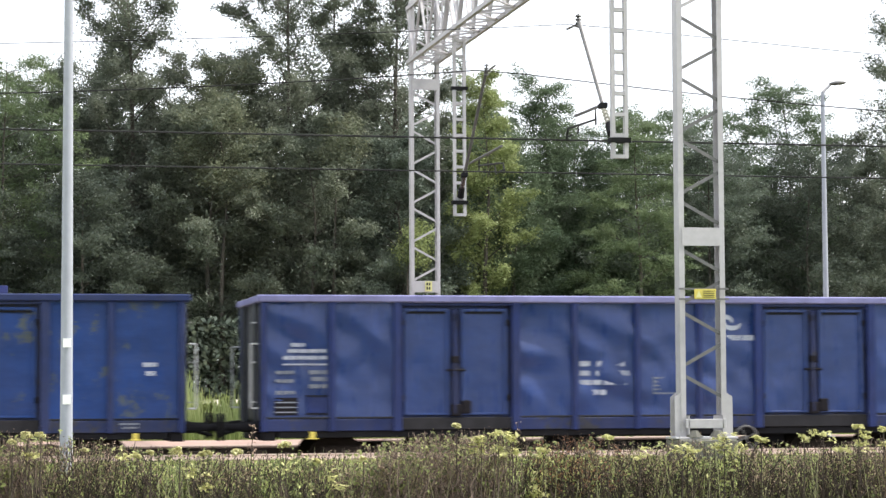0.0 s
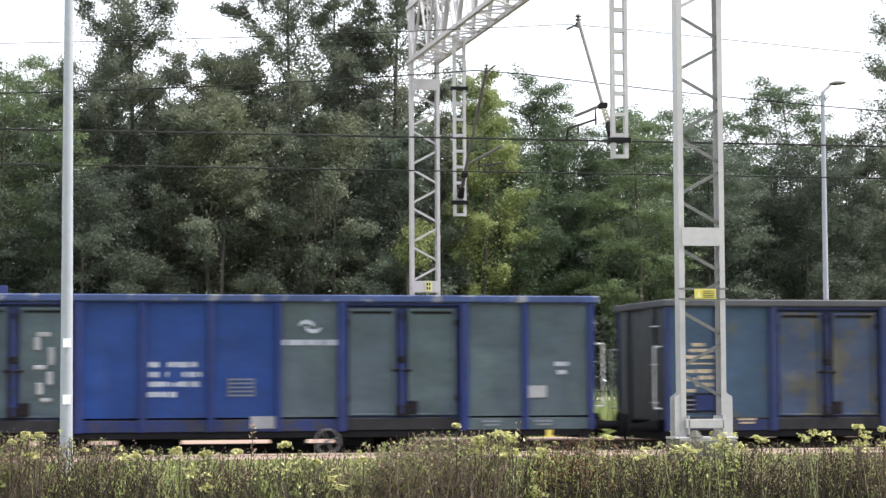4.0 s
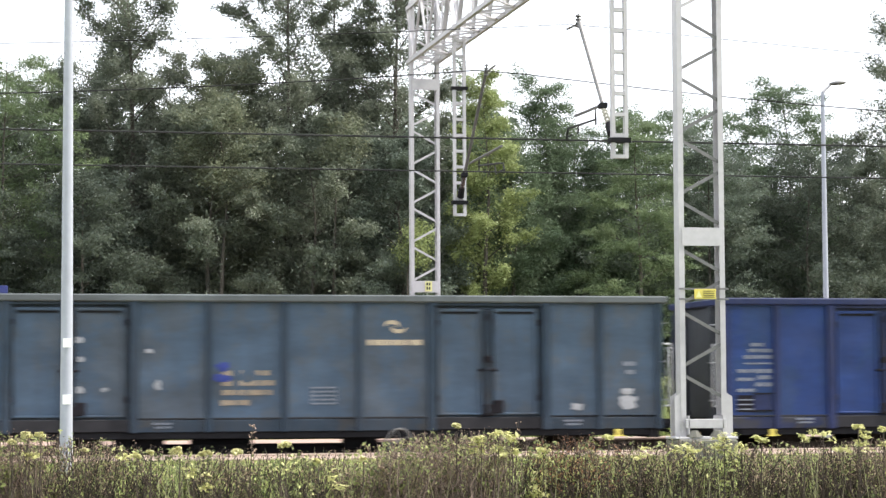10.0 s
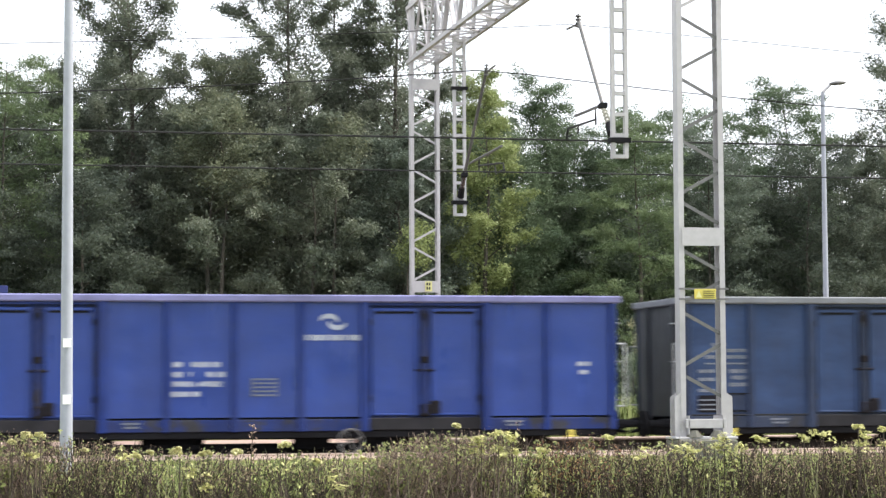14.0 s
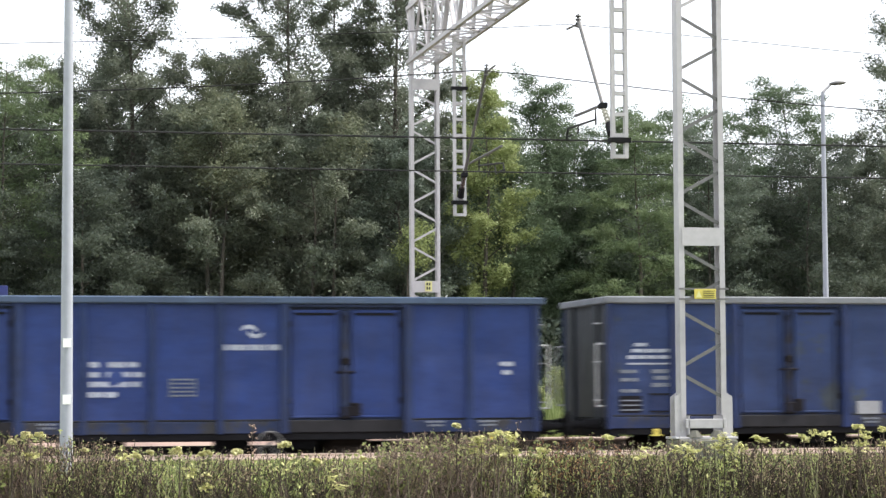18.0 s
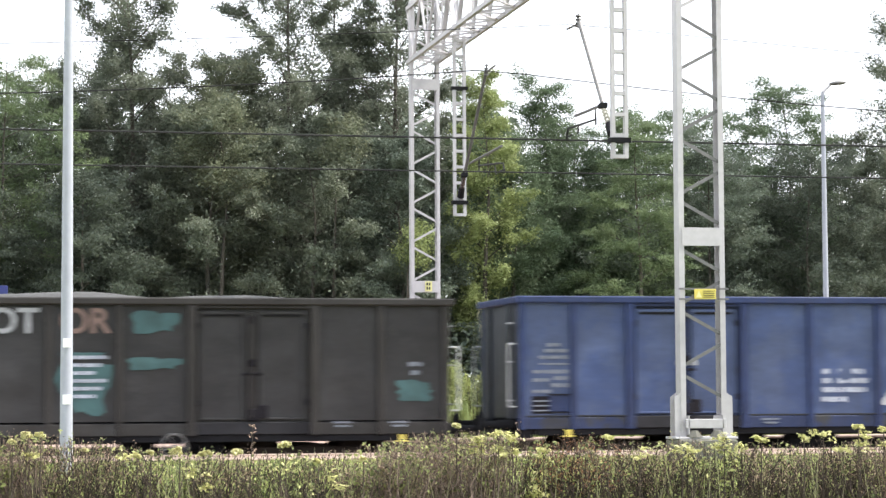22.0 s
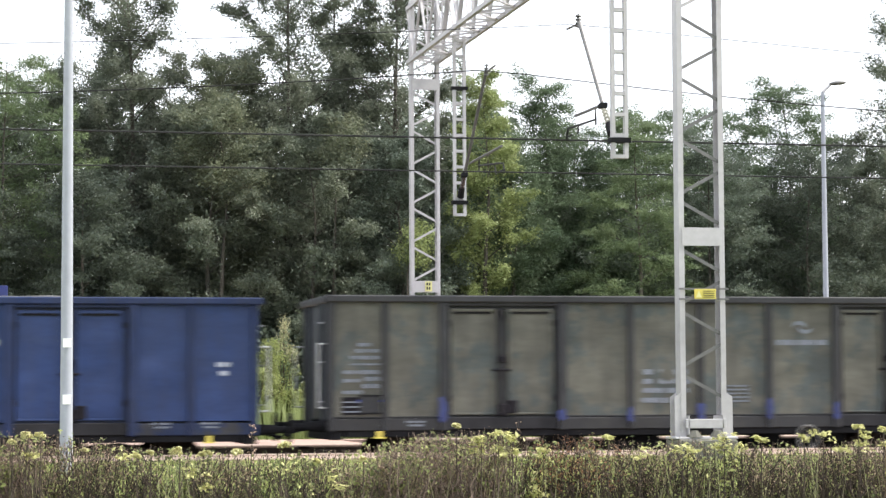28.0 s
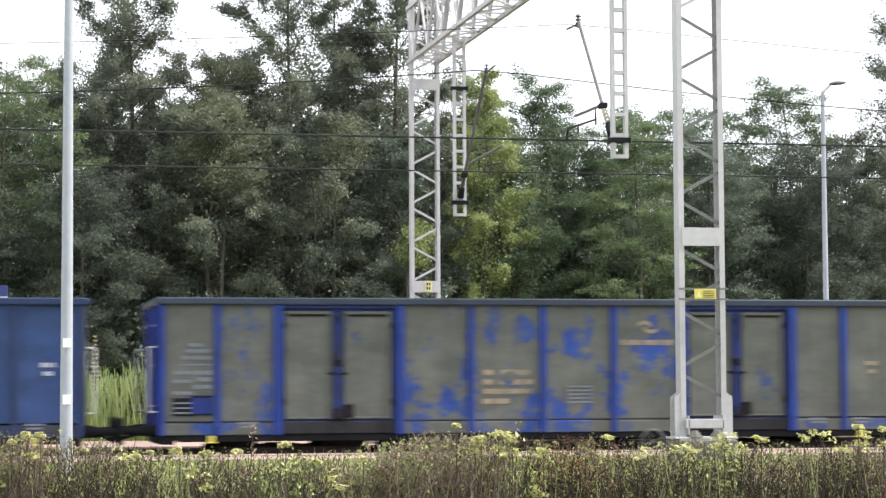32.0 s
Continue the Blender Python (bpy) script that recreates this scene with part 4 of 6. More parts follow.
def dress_train():
    blue_post = paint("blue_post_paint", (0.035, 0.05, 0.16), rust=0.3)
    soot = paint("sooty_end_paint", (0.1, 0.11, 0.13), rust=0.3, dent=0.1)
    olive_worn = paint("worn_olive_paint", GREY, patch=(0.13, 0.125, 0.105), amount=0.4, rust=0.35, grime=0.45)
    pale_rim = paint("pale_rim_paint", (0.3, 0.32, 0.36), rust=0.25, dent=0.05)
    blue_low = paint("blue_low_paint", (0.03, 0.07, 0.27), patch=(0.1, 0.1, 0.09), amount=0.6, rust=0.3, grime=0.5)
    # pale tone: the bright reflection along the rim is put into its paint
    lavender_sheen = paint("rim_sheen_paint", (0.46, 0.37, 0.62), rust=0.1, dent=0.05)
    skins = []
    skins.append(dict(all=paint("w_blue_olive", BLUE, patch=(0.12, 0.14, 0.12), amount=0.16, rust=0.4, pscale=2.2), end=soot,
                      label="blue open goods wagon with olive patches of bare paint"))
    skins.append(dict(all=paint("w_blue_buckled", (0.018, 0.062, 0.25), dent=0.4, rough=0.26, rust=0.1, grime=0.2, gloss=0.45, wear=0.5), end=soot, rim=lavender_sheen,
                      label="blue open goods wagon with buckled glossy side panels"))
    g = paint("w_grey_teal", GREY_TEAL, patch=(0.11, 0.16, 0.175), amount=0.3, rust=0.1, grime=0.25)
    skins.append(dict(all=paint("w_blue_a", (0.016, 0.075, 0.31), rust=0.15, dent=0.2), panel0=g, low0=g, door0=g, door1=g, panel5=g, door2=g, door3=g, panel6=g, panel7=g, low6=g, low7=g, end=soot, rim=paint("w_rim_a", (0.1, 0.13, 0.3), patch=(0.4, 0.42, 0.45), amount=0.2, rust=0.1, dent=0.05, pscale=2.0),
                      label="blue open goods wagon with several grey-green replaced panels"))
    rusty = paint("w_blue_rusty", (0.08, 0.13, 0.2), patch=(0.07, 0.06, 0.058), amount=0.3, rust=0.6, pscale=3.0, wear=1.0)
    tan = paint("w_tan_door", (0.12, 0.12, 0.105), patch=(0.09, 0.115, 0.2), amount=0.5, rust=0.3, pscale=1.8)
    skins.append(dict(all=paint("w_blue_faded", (0.08, 0.13, 0.2), patch=(0.12, 0.125, 0.11), amount=0.12, rust=0.3), post=blue_post, rim=paint("w_dull_rim", (0.1, 0.105, 0.125), rust=0.3), door0=tan, door1=tan, door2=tan, door3=tan,
                      panel2=rusty, panel3=rusty, panel4=rusty, panel5=rusty, end=soot, label="faded blue open goods wagon with rusty scuffed panels"))
    bp = paint("w_replaced_blue", (0.025, 0.095, 0.3), rust=0.15)
    skins.append(dict(all=olive_worn, door0=bp, door3=bp, post=paint("w_grey_blue_post", (0.05, 0.05, 0.066), rust=0.3), low=blue_low, end=soot, rim=paint("w_grey_rim", (0.12, 0.125, 0.11), rust=0.3),
                      label="olive-grey open goods wagon with two blue door leaves"))
    skins.append(dict(all=paint("w_teal", (0.12, 0.155, 0.205), patch=(0.1, 0.125, 0.158), amount=0.4, rust=0.2), end=soot, rim=paint("w_teal_rim", (0.15, 0.17, 0.18), rust=0.3),
                      label="dull teal-blue open goods wagon with worn lettering"))
    skins.append(dict(all=paint("w_deep_blue", (0.026, 0.068, 0.24), patch=(0.04, 0.08, 0.2), amount=0.4, rust=0.15, grime=0.3), end=soot, label="deep blue dusty open goods wagon"))
    skins.append(dict(all=paint("w_bright_blue", BLUE_BRIGHT, rust=0.0, dent=0.15, grime=0.12, rough=0.3, gloss=0.5, wear=0.25), end=paint("w_bright_end", (0.02, 0.035, 0.13), rust=0.0), rim=lavender_sheen, label="freshly painted bright blue open goods wagon"))
    skins.append(dict(all=paint("w_slate_blue", (0.06, 0.1, 0.22), rust=0.2, grime=0.4), end=soot, rim=pale_rim, label="slate-blue open goods wagon with a pale worn rim"))
    skins.append(dict(all=paint("w_blue_b", (0.044, 0.077, 0.262), rust=0.2, grime=0.3), end=soot, rim=paint("w_rim_b", (0.14, 0.17, 0.25), rust=0.2), label="blue dusty open goods wagon"))
    skins.append(dict(all=paint("w_blue_c", (0.05, 0.077, 0.205), patch=(0.07, 0.085, 0.1), amount=0.1, rust=0.1), end=soot, rim=pale_rim, label="blue open goods wagon with yellowish worn spots"))
    skins.append(dict(all=paint("w_umber", UMBER, patch=(0.05, 0.05, 0.053), amount=0.35, rust=0.1, rough=0.5), end=soot, label="sooty dark brown open goods wagon with sprayed letters"))
    skins.append(dict(all=paint("w_slate_light", (0.145, 0.162, 0.275), patch=(0.11, 0.135, 0.27), amount=0.35, rust=0.2, grime=0.3), end=soot, label="slate-blue open goods wagon with large white graffiti"))
    skins.append(dict(all=paint("w_slate_c", (0.088, 0.106, 0.172), patch=(0.07, 0.095, 0.19), amount=0.4, rust=0.2, grime=0.45), end=soot, rim=paint("w_rim_c", (0.16, 0.18, 0.23), rust=0.2), label="slate-blue grimy open goods wagon"))
    skins.append(dict(all=paint("w_blue_d", (0.05, 0.08, 0.21), rust=0.2, grime=0.35), end=soot, label="blue open goods wagon with dull sooty rim"))
    skins.append(dict(all=paint("w_olive", (0.17, 0.168, 0.142), patch=(0.1, 0.125, 0.13), amount=0.3, rust=0.5, grime=0.7, pscale=1.6, wear=1.0), end=soot, label="olive-grey open goods wagon with small blue repaired spots"))
    skins.append(dict(all=paint("w_blue_e", (0.05, 0.1, 0.26), rust=0.2, grime=0.35), end=soot, label="mid-blue dusty open goods wagon with a heaped load"))
    mixed = paint("w_grey_blue_patch", (0.17, 0.18, 0.16), patch=(0.02, 0.09, 0.42), amount=0.3, rust=0.1, pscale=1.5)
    skins.append(dict(all=paint("w_grey_b", (0.17, 0.18, 0.16), patch=(0.04, 0.08, 0.28), amount=0.02, rust=0.2), post=paint("w_blue_post", (0.016, 0.058, 0.33), rust=0.1), rim=paint("w_rim_f", (0.06, 0.07, 0.1), rust=0.2), panel2=mixed, panel3=mixed, panel4=mixed, panel5=mixed,
                      panel1=mixed, low=mixed, end=paint("w_blue_end", (0.03, 0.06, 0.4), rust=0.2), label="grey open goods wagon with bright blue patches and posts"))
    tones = [(0.03, 0.05, 0.17), (0.028, 0.05, 0.2), (0.03, 0.055, 0.24), (0.03, 0.045, 0.18), (0.05, 0.055, 0.1), (0.045, 0.07, 0.1), (0.028, 0.042, 0.14), (0.022, 0.06, 0.3), (0.05, 0.07, 0.14), (0.035, 0.06, 0.17),
             (0.033, 0.055, 0.17), (0.04, 0.036, 0.034), (0.05, 0.07, 0.18), (0.045, 0.06, 0.15), (0.03, 0.05, 0.14), (0.05, 0.052, 0.06), (0.035, 0.06, 0.16), (0.025, 0.055, 0.3)]
    post_paints = [paint("post_paint", tuple(v * 0.88 for v in c), rust=0.2, dent=0.05) for c in tones]
    # grime of the locking gear; also the painted shade of the door gaps
    lock_and_gap_paints = [paint("grimy_lock_gap_shade_paint", tuple(v * 0.7 + 0.006 for v in c), patch=(0.03, 0.025, 0.027), amount=0.25, rust=0.4, dent=0.05, pscale=3.0, grime=0.6) for c in tones]
    low_paints = [paint("grimy_low_paint", tuple(v * 0.75 + 0.008 for v in c), patch=(0.06, 0.06, 0.06), amount=0.3, rust=0.4, dent=0.05, pscale=2.5, grime=0.6) for c in tones]
    for i, (w, skin) in enumerate(zip(WAGONS, skins)):
        tagged(w, skin["label"])
        skin.setdefault("post", post_paints[i])
        skin.setdefault("low", low_paints[i])
        skin.setdefault("rim", post_paints[i])
        skin.setdefault("trim", post_paints[i])
        skin.setdefault("lock", lock_and_gap_paints[i])
        skin.setdefault("shade", lock_and_gap_paints[i])
        dress(w, skin)
    # the buckled wagon: its panels stand out and in much farther
    for o in WAGONS[1].children_recursive:
        if str(o.get("slot", "")).startswith("panel"):
            o.data = o.data.copy()
            for v in o.data.vertices:
                y = math.copysign(FACE, v.co.y)
                k = noise.noise((v.co.x * 1.6 + v.co.z * 2.6, 3.3, v.co.z * 0.9 - v.co.x * 0.6))
                v.co.y = y + (v.co.y - y) * 2.5 + 0.085 * k * min(1, 4 * min(v.co.z - SILL, RIM_LOW - v.co.z))
    for i, low in ((3, 0.05), (4, 0.07), (6, 0.02), (9, 0.03), (11, 0.055), (14, 0.05), (16, 0.065), (17, 0.05)):
        for o in WAGONS[i].children:
            if not o.name.startswith("bogie"):
                o.location.z = -low
    for w in WAGONS:
        for o in w.children_recursive:
            if "slot" in o:
                del o["slot"]
    for i, w in enumerate(WAGONS):
        rng = np.random.default_rng(100 + i)
        mark = TAN_MARK if i in (3, 5) else TAN_DIM if i in (4, 15, 17) else WHITE_MARK
        dull = TAN_MARK if i in (3,) else DULL_MARK
        if i in (11, 13, 15):
            mark = dull
        dress_marks(w, rng, mark, dull, BODIES[i], post_paints[i], has_logo=i not in (0, 11), logo_z={1: 2.76, 7: 2.76, 9: 2.6}.get(i, 2.68), main=TAN_DIM if i in (3, 5) else None, dx=0.85 if i == 11 else 0.0, head=None if i in (1, 7, 9, 10) else dull)
    # the dark wagon's sprayed capitals
    w = WAGONS[11]
    for txt, x, m in (("PR", 4.66, RUSTY_PINK), ("OT", 5.8, SPRAY), ("OR", 6.93, RUSTY_PINK)):
        letters(w, txt, x, 2.58, 0.56, m, bold=0.012, name="sprayed_letters")
    for x, z, a, b in ((8.06, 2.75, 0.7, 0.36), (8.06, 2.08, 0.8, 0.2), (6.93, 1.72, 0.78, 0.85), (12.3, 1.62, 0.62, 0.3), (6.9, 2.22, 0.6, 0.1)):
        blob(w, "sprayed_patch", x, z, a, b, TEAL_SPRAY, x, "teal sprayed patch")
    rows_of_bars(w, WHITE_MARK, np.random.default_rng(5), [(6.58 + 0.08 * (k % 2), 7.3 - 0.1 * (k % 3), 2.18 - 0.125 * k) for k in range(6)], 0.06, y=-FACE - 0.026)
    # mirrored graffiti
    w = WAGONS[12]
    for ch, x, z, s, high in (("R", 6.98, 1.4, 1.28, 1.0), ("E", 8.38, 1.45, 1.18, 1.08), ("V", 9.45, 1.52, 0.92, 1.3), ("E", 10.33, 1.55, 1.1, 1.16), ("L", 11.42, 1.55, 1.1, 1.14), ("C", 12.4, 1.2, 1.1, 1.2)):
        letters(w, ch, x, z, s, SPRAY, mirror=True, bold=0.06, tall=high)
    for x in (2.86, 3.12, 9.74, 10.0):
        part("reflector", boxes((x - 0.05, x + 0.05, -FACE - 0.06, -FACE - 0.03, 2.03, 2.12)), PLACARD, w)
    w = WAGONS[2]
    for x, z, a, b in ((3.78, 2.55, 0.22, 0.08), (3.68, 2.4, 0.1, 0.22), (3.9, 2.2, 0.09, 0.3), (3.72, 2.02, 0.2, 0.08), (3.88, 1.85, 0.1, 0.22), (3.72, 1.68, 0.1, 0.2), (3.82, 1.5, 0.18, 0.07), (1.75, 2.3, 0.16, 0.05), (1.95, 2.26, 0.1, 0.06), (2.02, 1.62, 0.07, 0.2)):
        part("sprayed_streak", boxes((x - a / 2, x + a / 2, -FACE - 0.012, -FACE + 0.035, z - b / 2, z + b / 2), bevel=0.02), SPRAY, w)
    # blue repainted strips along the foot of the olive wagon's panels
    for x0, x1, top in ((4.12, 5.15, 1.24), (5.3, 6.38, 1.34), (6.55, 7.6, 1.36), (7.76, 8.8, 1.3), (11.88, 12.76, 1.46), (9.02, 9.72, 1.48), (3.12, 3.88, 1.38)):
        bm = bmesh.new()
        sheet(bm, x0, x1, -FACE - 0.016, SILL + 0.005, top, 8, 3, 0.0, 1)
        for v in bm.verts:
            if v.co.z > top - 0.02:
                v.co.z += 0.07 * noise.noise((v.co.x * 3.1, 2, i))
        part("repainted_strip", bm, blue_low, WAGONS[4])
    # pale placards and repaired spots
    for i, x, z, a, b, m in ((2, 11.9, 1.6, 0.34, 0.2, PLACARD), (2, 7.35, 1.12, 0.5, 0.2, PLACARD), (10, 4.75, 1.3, 0.42, 0.22, PLACARD), (10, 12.05, 1.36, 0.34, 0.24, PLACARD), (15, 0.75, 1.5, 0.42, 0.13, SIGN_SPOT), (15, 12.2, 1.45, 0.45, 0.4, SIGN_SPOT), (5, 5.45, 1.95, 0.3, 0.35, SIGN_SPOT), (13, 0.75, 1.6, 0.3, 0.2, SIGN_SPOT)):
        if m is PLACARD:
            part("placard", boxes((x - a / 2, x + a / 2, -FACE - 0.026, -FACE, z - b / 2, z + b / 2)), m, WAGONS[i])
        else:
            blob(WAGONS[i], "repaired_spot", x, z + b * 0.2, a * 0.7, b * 0.4, m, i + x)
            blob(WAGONS[i], "repaired_spot", x, z - b * 0.32, a, b * 0.3, m, i + x + 2, y=-FACE - 0.022)
    for k, x in enumerate((5.22, 6.46, 7.69, 4.02, 8.91, 1.99)):
        blob(WAGONS[15], "repaired_spot", x - 0.03, 1.2 + 0.05 * (k % 3), 0.1 + 0.03 * (k % 2), 0.22 + 0.08 * (k % 3), FADED_SPOT, k * 1.9, y=-FACE - 0.105)
    for x, z, a, b in ((3.15, 2.46, 0.14, 0.09), (3.17, 2.15, 0.1, 0.08), (3.16, 1.66, 0.12, 0.1), (3.55, 1.66, 0.1, 0.06), (4.25, 2.28, 0.12, 0.07), (4.4, 1.73, 0.1, 0.14), (12.3, 1.42, 0.28, 0.22), (12.28, 1.6, 0.2, 0.1), (11.4, 1.34, 0.2, 0.12)):
        blob(WAGONS[5], "worn_spot", x, z, a, b, PLACARD, x * 3, "pale worn spot", y=-FACE - 0.024)
    for i, top in ((4, 3.25), (11, 3.24), (16, 3.25), (7, 3.0), (2, 3.05), (14, 3.22)):
        heap(WAGONS[i], i * 1.7, top, COAL)


dress_train()


# ---- the wood behind the station ----
def tube(points, radii, sides=7):
    """Quads of a bent tapered tube."""
    pts = np.array(points, float)
    out = []
    rings = []
    for i, p in enumerate(pts):
        d = pts[min(i + 1, len(pts) - 1)] - pts[max(i - 1, 0)]
        d /= np.linalg.norm(d)
        u = np.cross(d, (0.3, 0.9, 0.2))
        u /= np.linalg.norm(u)
        v = np.cross(d, u)
        t = np.linspace(0, 2 * np.pi, sides, endpoint=False)
        rings.append(p + radii[i] * (np.cos(t)[:, None] * u + np.sin(t)[:, None] * v))
    for a, b in zip(rings, rings[1:]):
        for k in range(sides):
            j = (k + 1) % sides
            out.append((a[k], a[j], b[j], b[k]))
    return out


def build_tree(name, x, y, h, r, base, seed, mat, label, leaf=0.13, n_leaf=40000, limbs=34, sprays=9, shape=0.5, rise=0.3, spread=0.16, flat=0.8, aspect=0.55, length=0.9, fill=0.2):
    """A tree with a tapered trunk, limbs that reach the crown's edge, and leaves in sprays along the branchlets.
    shape: height of the crown's widest part, 0 low to 1 high; rise: how steeply the branchlets climb."""
    rng = np.random.default_rng(seed)
    t = thing(name, label, "tree", "trees of the wood", pose(x, y, ground_z(y) - 0.1))
    tr = 0.008 * h + 0.03
    f = np.linspace(0, 1, 9)
    sp = np.stack([[0.5 * noise.noise((seed * 1.3, q * 2.5, 0)) * q for q in f], [0.4 * noise.noise((seed * 2.1, 5, q * 2.5)) * q for q in f], f * h * 0.96], 1)
    wood = tube(sp, [tr * (1 - q) ** 1.4 + 0.012 for q in f])
    power = math.log(0.5) / math.log(shape)
    starts, ways, sizes = [], [], []
    for i in range(limbs):
        q = (i + rng.uniform(0, 1)) / limbs
        zz = base + (h - base) * q
        prof = max(0.22, math.sin(math.pi * min(0.97, max(0.06, q)) ** power)) ** 0.6
        a = i * 2.4 + rng.uniform(-0.5, 0.5)
        rad = r * prof * rng.uniform(0.62, 1.12)
        tip = np.array((np.interp(zz, sp[:, 2], sp[:, 0]) + rad * math.cos(a), np.interp(zz, sp[:, 2], sp[:, 1]) + rad * math.sin(a), zz))
        z0 = max(base * 0.5, zz - rad * (0.35 + rise))
        st = np.array((np.interp(z0, sp[:, 2], sp[:, 0]), np.interp(z0, sp[:, 2], sp[:, 1]), z0))
        mid = (st + tip) / 2 + rng.normal(size=3) * 0.1
        wood += tube([st, mid, tip], [tr * 0.16, tr * 0.09, 0.006], 4)
        for k in range(sprays):
            g = rng.uniform(0.25, 1.0) ** 0.7
            p = st + (mid - st) * g * 2 if g < 0.5 else mid + (tip - mid) * (2 * g - 1)
            d = rng.normal(size=3)
            d += 0.9 * np.array((math.cos(a), math.sin(a), 0))
            d[2] = d[2] * 0.55 + rise * 1.6
            d /= np.linalg.norm(d)
            starts.append(p)
            ways.append(d)
            sizes.append(length * rng.uniform(0.5, 1.2) * (0.55 + 0.45 * prof))
    part_np("trunk", np.array(wood), BARK, t)
    starts, ways, sizes = np.array(starts), np.array(ways), np.array(sizes)
    n = int(n_leaf * (1 - fill))
    w = sizes / sizes.sum()
    idx = rng.choice(len(sizes), n, p=w)
    along = rng.uniform(0, 1, (n, 1))
    pts = starts[idx] + ways[idx] * sizes[idx][:, None] * along
    pts[:, 2] -= 0.18 * (along[:, 0] ** 2) * sizes[idx] * (1.0 - rise)
    pts += rng.normal(size=(n, 3)) * spread * np.array((1, 1, flat)) * (1.15 - 0.6 * along)
    m = n_leaf - n
    q = rng.uniform(0.03, 0.93, m)
    prof = np.maximum(0.15, np.sin(np.pi * q ** power)) ** 0.6
    a = rng.uniform(0, 2 * np.pi, m)
    rad = r * prof * rng.uniform(0.1, 0.85, m)
    inner = np.stack([np.interp(base + (h - base) * q, sp[:, 2], sp[:, 0]) + rad * np.cos(a), rad * np.sin(a), base + (h - base) * q], 1)
    blades = leaves(np.concatenate([pts, inner]), leaf, rng, aspect)
    o = new("crown", tris("crown", np.stack([blades[:, 0], blades[:, 1] * 0.75 + blades[:, 2] * 0.25, blades[:, 3] * 0.75 + blades[:, 2] * 0.25], 1), mat))
    o.parent = t
    tagged(o, kind="stuff")
    return t


def part_np(name, verts, mat, parent, label=""):
    o = new(name, quads(name, verts, mat))
    o.parent = parent
    return tagged(o, label, kind="stuff")


